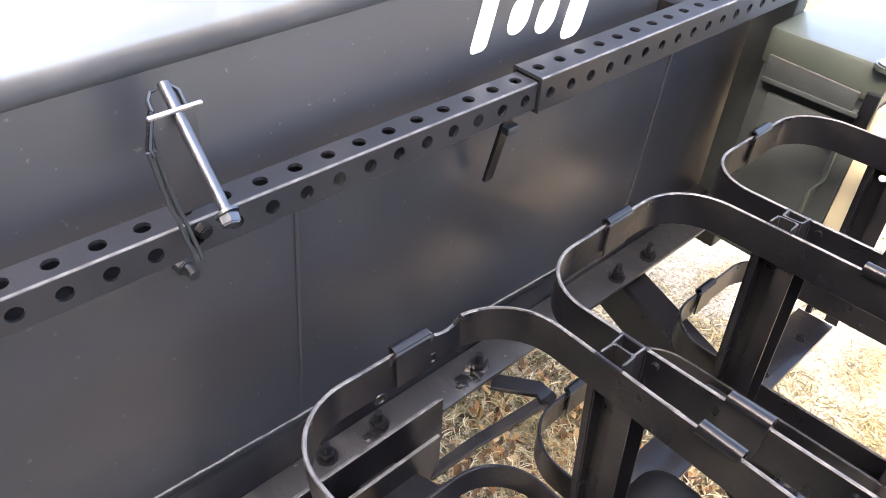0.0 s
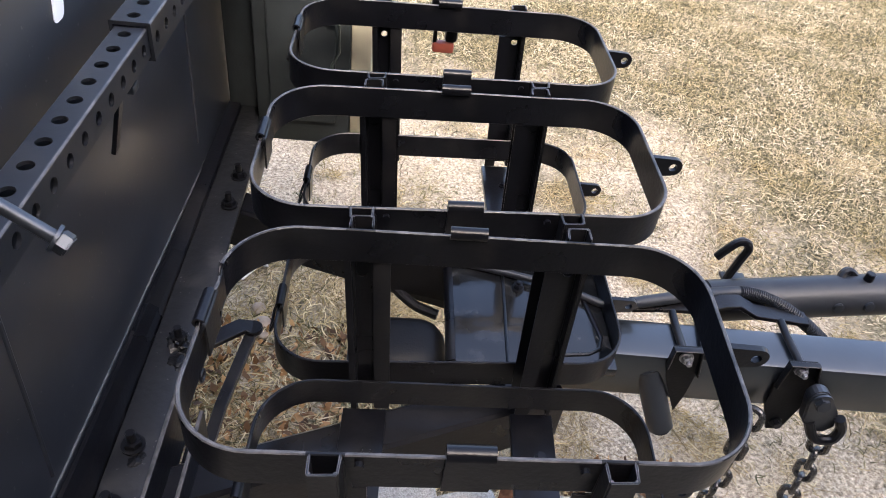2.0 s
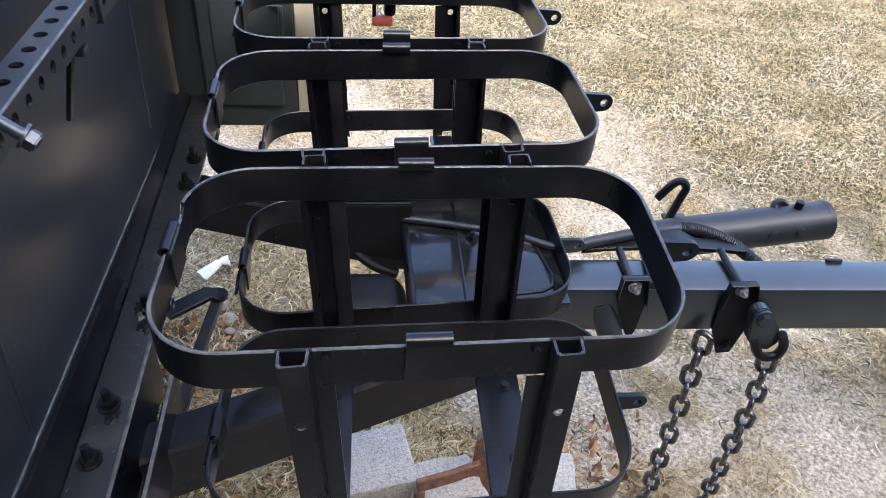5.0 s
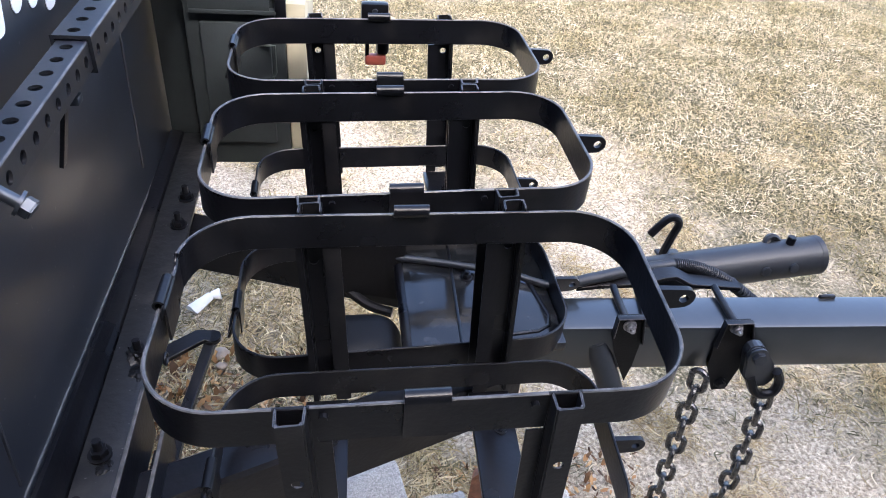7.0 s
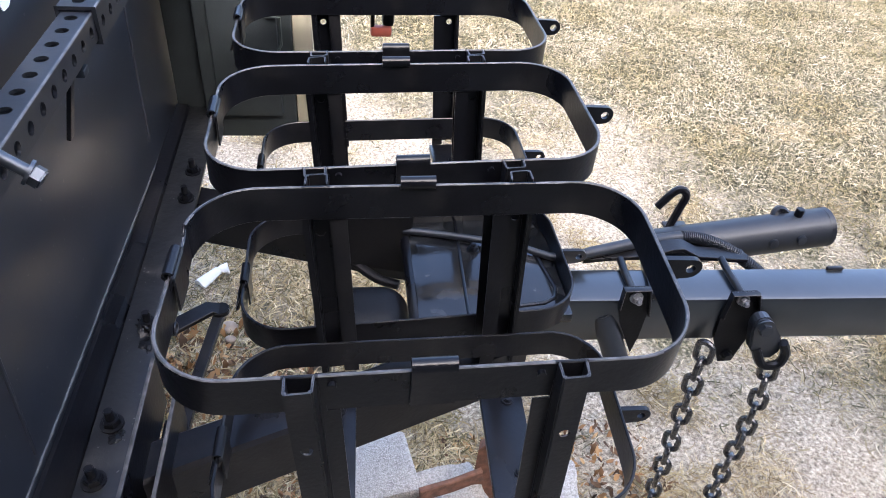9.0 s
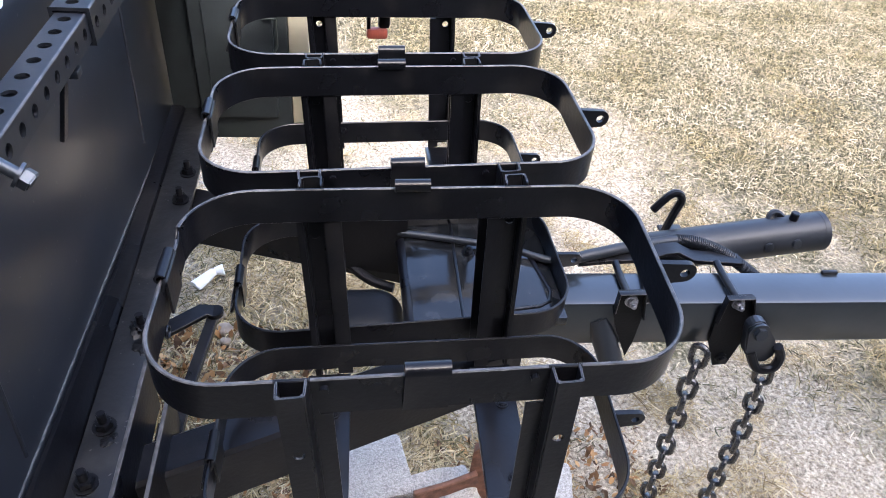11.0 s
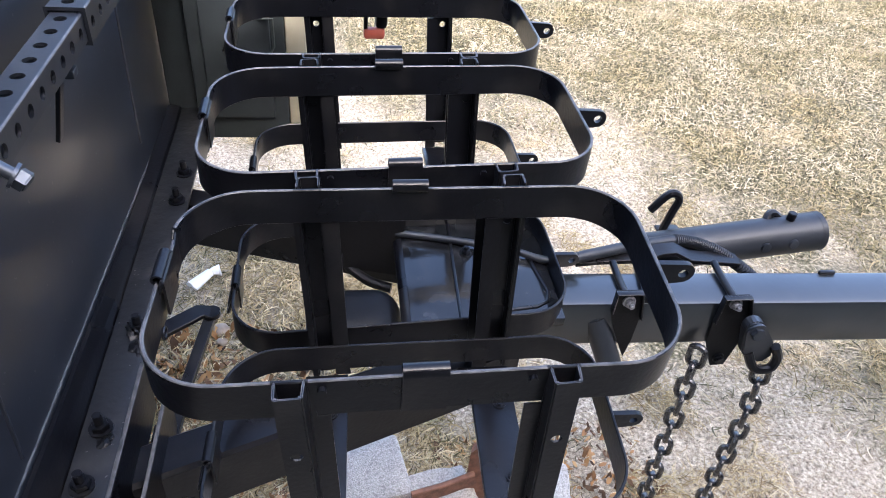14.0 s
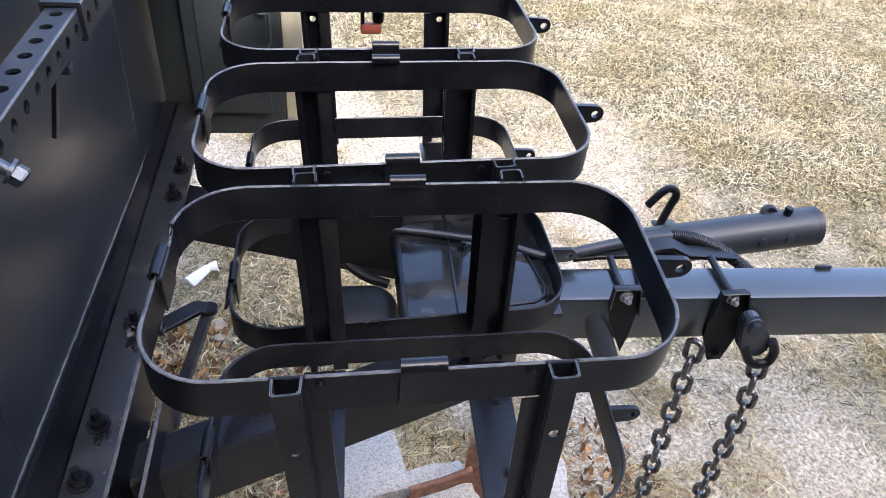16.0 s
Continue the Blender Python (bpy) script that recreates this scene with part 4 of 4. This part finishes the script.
# plug and red clip on the far holder
plug = thing("trailer_plug", "black plug with a red plastic clip behind the far holder", "plug")
part("socket", B((0.168, 0.466, 0.795), (0.206, 0.482, 0.832), 0.004), BLACK, plug)
bm = bmesh.new()
cyl(bm, (0.187, 0.466, 0.822), (0.187, 0.462, 0.822), 0.004, seg=10)
part("screw", bm, STEEL, plug)
part("cap", B((0.19, 0.468, 0.757), (0.208, 0.484, 0.795), 0.006), BLACK, plug)
part("red_clip", B((0.174, 0.466, 0.743), (0.204, 0.480, 0.758), 0.004), RED, plug)
part("clip_arm", B((0.174, 0.469, 0.755), (0.18, 0.475, 0.79), 0.002), BLACK, plug)

# ---- things on the ground ----
def block(m, size, seed, rough=0.004):
    bm = bmesh.new()
    x, y, z = size
    box(bm, (-x / 2, -y / 2, 0), (x / 2, y / 2, z), 0.006, seg=2)
    bmesh.ops.subdivide_edges(bm, edges=bm.edges[:], cuts=6, use_grid_fill=True)
    for v in bm.verts:
        v.co += Vector((noise.noise(v.co * 30 + Vector((seed, 0, 0))), noise.noise(v.co * 30 + Vector((0, seed, 0))), noise.noise(v.co * 30 + Vector((0, 0, seed))))) * rough
    ob = part("concrete_block", bm, CONCRETE)
    ob.matrix_basis = m
    return tagged(ob, "rough grey concrete block lying on the ground", "block", "concrete blocks")


block(T(0.178, 0.19, 0) @ Matrix.Rotation(0.17, 4, "Z"), (0.125, 0.12, 0.1), 1)
block(T(0.30, 0.145, 0) @ Matrix.Rotation(0.2, 4, "Z"), (0.12, 0.1, 0.085), 2, 0.011)
block(T(0.468, 0.13, 0) @ Matrix.Rotation(-0.1, 4, "Z"), (0.1, 0.11, 0.1), 3)
rb = thing("rusty_bracket", "rusty steel angle bracket standing between the concrete blocks", "bracket")
bm = bmesh.new()
sweep(bm, [(0.244, 0.122, 0.116), (0.30, 0.133, 0.120), (0.35, 0.145, 0.128)], strip(0.01, 0.03, 0.002), up=(0, 0, 1))
part("bar", bm, RUST, rb)
part("leg", B((0.240, 0.116, 0.0), (0.258, 0.128, 0.103), 0.002), RUST, rb)
bm = bmesh.new()
f0 = bm.faces.new([bm.verts.new((px, 0.150, pz)) for px, pz in ((0.335, 0.0), (0.388, 0.0), (0.388, 0.12), (0.352, 0.205), (0.338, 0.19))])
ex = bmesh.ops.extrude_face_region(bm, geom=[f0])
bmesh.ops.translate(bm, verts=[v for v in ex["geom"] if isinstance(v, bmesh.types.BMVert)], vec=(0.006, 0.016, 0))
part("gusset", bm, RUST, rb, "dark rusty upright plate")
bt = thing("plastic_cup", "crushed white plastic cup lying on the ground", "litter", at=(-0.172, 0.765, 0.02))
bm = bmesh.new()
cyl(bm, (-0.04, -0.03, 0.0), (0.02, 0.04, 0.012), 0.024, 0.016, seg=14)
cyl(bm, (0.02, 0.04, 0.012), (0.05, 0.05, 0.014), 0.016, 0.026, seg=14)
for v in bm.verts:
    v.co *= 0.62
    v.co.z *= 0.6
    v.co += Vector(noise.noise_vector(v.co * 60)) * 0.006
part("cup", bm, PLASTIC, bt)
for i, (x, y, r) in enumerate(((-0.139, 0.662, 0.016), (-0.12, 0.62, 0.017), (-0.147, 0.62, 0.009), (-0.117, 0.588, 0.011), (0.36, 0.45, 0.018))):
    bm = bmesh.new()
    bmesh.ops.create_icosphere(bm, subdivisions=3, radius=r, matrix=T(0, 0, 0))
    for v in bm.verts:
        v.co += v.co.normalized() * noise.noise(v.co * 40 + Vector((i * 7, 0, 0))) * r * 0.5
        v.co.z *= 0.65
    ob = part("stone", bm, STONE)
    ob.matrix_basis = T(x, y, r * 0.45)
    tagged(ob, "rounded brown stone on the ground", "stone", "stones by the frame")

# ---- grass, litter and leaves ----
def tuft_mat(name, stops, rough=0.8):
    m = bpy.data.materials.new(name)
    m.use_nodes = True
    n, l = m.node_tree.nodes, m.node_tree.links
    b = n["Principled BSDF"]
    b.inputs["Roughness"].default_value = rough
    b.inputs["Specular IOR Level"].default_value = 0.2
    geo = n.new("ShaderNodeNewGeometry")
    r = n.new("ShaderNodeValToRGB")
    while len(r.color_ramp.elements) < len(stops):
        r.color_ramp.elements.new(0.5)
    for e, (p, c) in zip(r.color_ramp.elements, stops):
        e.position, e.color = p, (*c, 1)
    l.new(geo.outputs["Random Per Island"], r.inputs["Fac"])
    t = n.new("ShaderNodeTexNoise")
    t.inputs["Scale"].default_value, t.inputs["Detail"].default_value = 3.5, 5
    l.new(geo.outputs["Position"], t.inputs["Vector"])
    tone = n.new("ShaderNodeValToRGB")
    tone.color_ramp.elements.new(0.72).color = (1.0, 0.85, 0.72, 1)
    tone.color_ramp.elements[0].position, tone.color_ramp.elements[0].color = 0.40, (0.72, 0.68, 0.52, 1)
    tone.color_ramp.elements[1].position, tone.color_ramp.elements[1].color = 0.55, (0.96, 0.93, 0.84, 1)
    l.new(t.outputs["Fac"], tone.inputs["Fac"])
    mix = n.new("ShaderNodeMixRGB")
    mix.blend_type = "MULTIPLY"
    mix.inputs["Fac"].default_value = 1.0
    l.new(r.outputs["Color"], mix.inputs["Color1"])
    l.new(tone.outputs["Color"], mix.inputs["Color2"])
    l.new(mix.outputs["Color"], b.inputs["Base Color"])
    return m


STRAW = tuft_mat("dry_grass", [(0.0, (0.06, 0.058, 0.033)), (0.2, (0.15, 0.136, 0.08)), (0.45, (0.28, 0.24, 0.147)), (0.75, (0.44, 0.375, 0.265)), (1.0, (0.6, 0.525, 0.41))])
STALK = tuft_mat("straw", [(0.0, (0.13, 0.095, 0.05)), (0.4, (0.33, 0.255, 0.145)), (0.8, (0.50, 0.41, 0.255)), (1.0, (0.62, 0.54, 0.39))])
LEAF = tuft_mat("dead_leaf", [(0.0, (0.05, 0.03, 0.02)), (0.35, (0.15, 0.085, 0.048)), (0.7, (0.34, 0.18, 0.08)), (1.0, (0.5, 0.33, 0.18))])
rng = np.random.default_rng(7)


def cover(x, y):
    """Share of grass, 0 to 1: bare sand by the trailer, turf farther off."""
    base = np.where(y < 0.65, 0.04, -0.1) + 1.0 * np.clip(((x - 0.35) * 0.8 + (y - 1.0) * 0.4 - 0.32) / 0.6, 0, 1)
    base = np.maximum(base, -0.08 + 1.1 * np.clip((y - 1.35) / 0.7, 0, 1))
    base = np.where((y < 0.75) & (x < 0.2), np.maximum(base, 0.35), base)
    return np.clip(base + field(x, y, 2.6, 9) * 0.4 + field(x, y, 8, 2) * 0.45, 0, 1)


def blades(name, count, area, size, material, label, category, flat=0.6, wide=0.12, filt=True, bend=0.0):
    """Loose blades or scraps over an area: long thin kites, bent at the middle, lying at random."""
    x0, x1, y0, y1 = area
    x, y = rng.uniform(x0, x1, count * 4), rng.uniform(y0, y1, count * 4)
    if filt:
        keep = rng.random(len(x)) < cover(x, y)
        x, y = x[keep], y[keep]
    x, y = x[:count], y[:count]
    n = len(x)
    L = size * rng.uniform(0.5, 1.4, n)
    a = rng.uniform(0, 2 * math.pi, n)
    lift = rng.uniform(0, 1, n) ** (1 / (1.01 - flat)) * 1.2
    d = np.stack([np.cos(a) * np.cos(lift), np.sin(a) * np.cos(lift), np.sin(lift)], 1)
    s = np.stack([-np.sin(a), np.cos(a), rng.uniform(-0.5, 0.5, n)], 1) * (L * wide * rng.uniform(0.6, 1.4, n))[:, None]
    p = np.stack([x, y, height(x, y) + 0.001 + rng.uniform(0, 0.006, n)], 1)
    side = np.stack([-np.sin(a), np.cos(a), 0 * a], 1) * (L * bend * rng.uniform(-1, 1, n))[:, None]
    m = p + d * (L * 0.55)[:, None] + side
    m[:, 2] += L * rng.uniform(0, 0.12, n)
    e = p + d * L[:, None]
    verts = np.stack([p - s * 0.5, p + s * 0.5, m + s, m - s, e], 1).reshape(-1, 3)
    k = np.arange(n)[:, None] * 5
    quads, tips = k + np.array([0, 1, 2, 3]), k + np.array([3, 2, 4])
    me = bpy.data.meshes.new(name)
    me.from_pydata(verts.tolist(), [], quads.tolist() + tips.tolist())
    me.materials.append(material)
    return tagged(new(name, me), label, category, kind="stuff")


def clumps(x, y):
    """Straw gathers in wisps on the bare sand."""
    return np.clip((field(x, y, 4.2, 21) + 0.8 * field(x, y, 13, 3) - 0.3) * 2.6, 0.015, 1)


def curls(name, count, area, size, width, material, label, share=clumps, category="litter"):
    """Thin curved strands: ribbons of five stations along an arc, lying on the ground."""
    x0, x1, y0, y1 = area
    x, y = rng.uniform(x0, x1, count * 6), rng.uniform(y0, y1, count * 6)
    if share:
        keep = rng.random(len(x)) < share(x, y)
        x, y = x[keep], y[keep]
    x, y = x[:count], y[:count]
    n = len(x)
    L = size * rng.uniform(0.4, 1.5, n)
    a, turn = rng.uniform(0, 2 * math.pi, n), rng.uniform(-1.5, 1.5, n)
    rise, up = rng.uniform(0, 0.35, n), rng.uniform(0.001, 0.014, n)
    w = width * rng.uniform(0.5, 1.3, n)
    rows, px, py = [], x.copy(), y.copy()
    for k in range(5):
        t = k / 4
        ang = a + turn * t
        pz = height(px, py) + up + L * rise * 4 * t * (1 - t) * 0.5
        wk = w * (0.6, 1.0, 1.0, 0.8, 0.15)[k]
        sx, sy, sz = -np.sin(ang) * wk / 2, np.cos(ang) * wk / 2, wk * 0.25
        rows.append(np.stack([px - sx, py - sy, pz - sz], 1))
        rows.append(np.stack([px + sx, py + sy, pz + sz], 1))
        px, py = px + np.cos(ang) * L / 4, py + np.sin(ang) * L / 4
    verts = np.stack(rows, 1).reshape(-1, 3)
    base = np.arange(n)[:, None] * 10
    quads = np.concatenate([base + np.array([2 * k, 2 * k + 1, 2 * k + 3, 2 * k + 2]) for k in range(4)])
    me = bpy.data.meshes.new(name)
    me.from_pydata(verts.tolist(), [], quads.tolist())
    me.materials.append(material)
    return tagged(new(name, me), label, category, kind="stuff")


blades("dry_grass", 300000, (-1.0, 4.4, 0.75, 5.0), 0.02, STRAW, "short dry yellowed grass scattered over sand", "grass", flat=0.38, wide=0.06, bend=0.16)
curls("straw_litter", 42000, (-0.6, 1.9, -0.2, 1.5), 0.022, 0.0013, STALK, "curved wisps of straw and dead grass on sand")
curls("dead_stalks", 3500, (-0.6, 2.2, -0.2, 1.8), 0.06, 0.0016, STALK, "long thin curved dead grass stalks on sand")
blades("dead_leaves", 1700, (-0.4, 0.14, 0.02, 0.62), 0.025, LEAF, "scattered brown dead leaves under the frame", "leaves", flat=0.35, wide=0.2, filt=False, bend=0.1)
blades("leaf_scraps", 900, (0.3, 0.72, -0.15, 0.32), 0.018, LEAF, "small brown leaf scraps on sand", "leaves", flat=0.35, wide=0.2, filt=False, bend=0.1)
curls("grass_tufts", 95000, (0.2, 3.0, 0.2, 3.2), 0.024, 0.0022, STRAW, "matted pale dry turf", cover, "grass")
# lighter straw colours, painting in light that is missing under the frame
BRIGHT_STRAW = tuft_mat("brightened_straw", [(0.0, (0.06, 0.062, 0.028)), (0.25, (0.16, 0.135, 0.066)), (0.5, (0.34, 0.265, 0.15)), (0.8, (0.56, 0.46, 0.29)), (1.0, (0.75, 0.66, 0.48))])
curls("straw_mat", 15000, (-0.6, 0.35, 0.05, 0.95), 0.03, 0.0021, BRIGHT_STRAW, "dead grass lying thick under the frame", None)
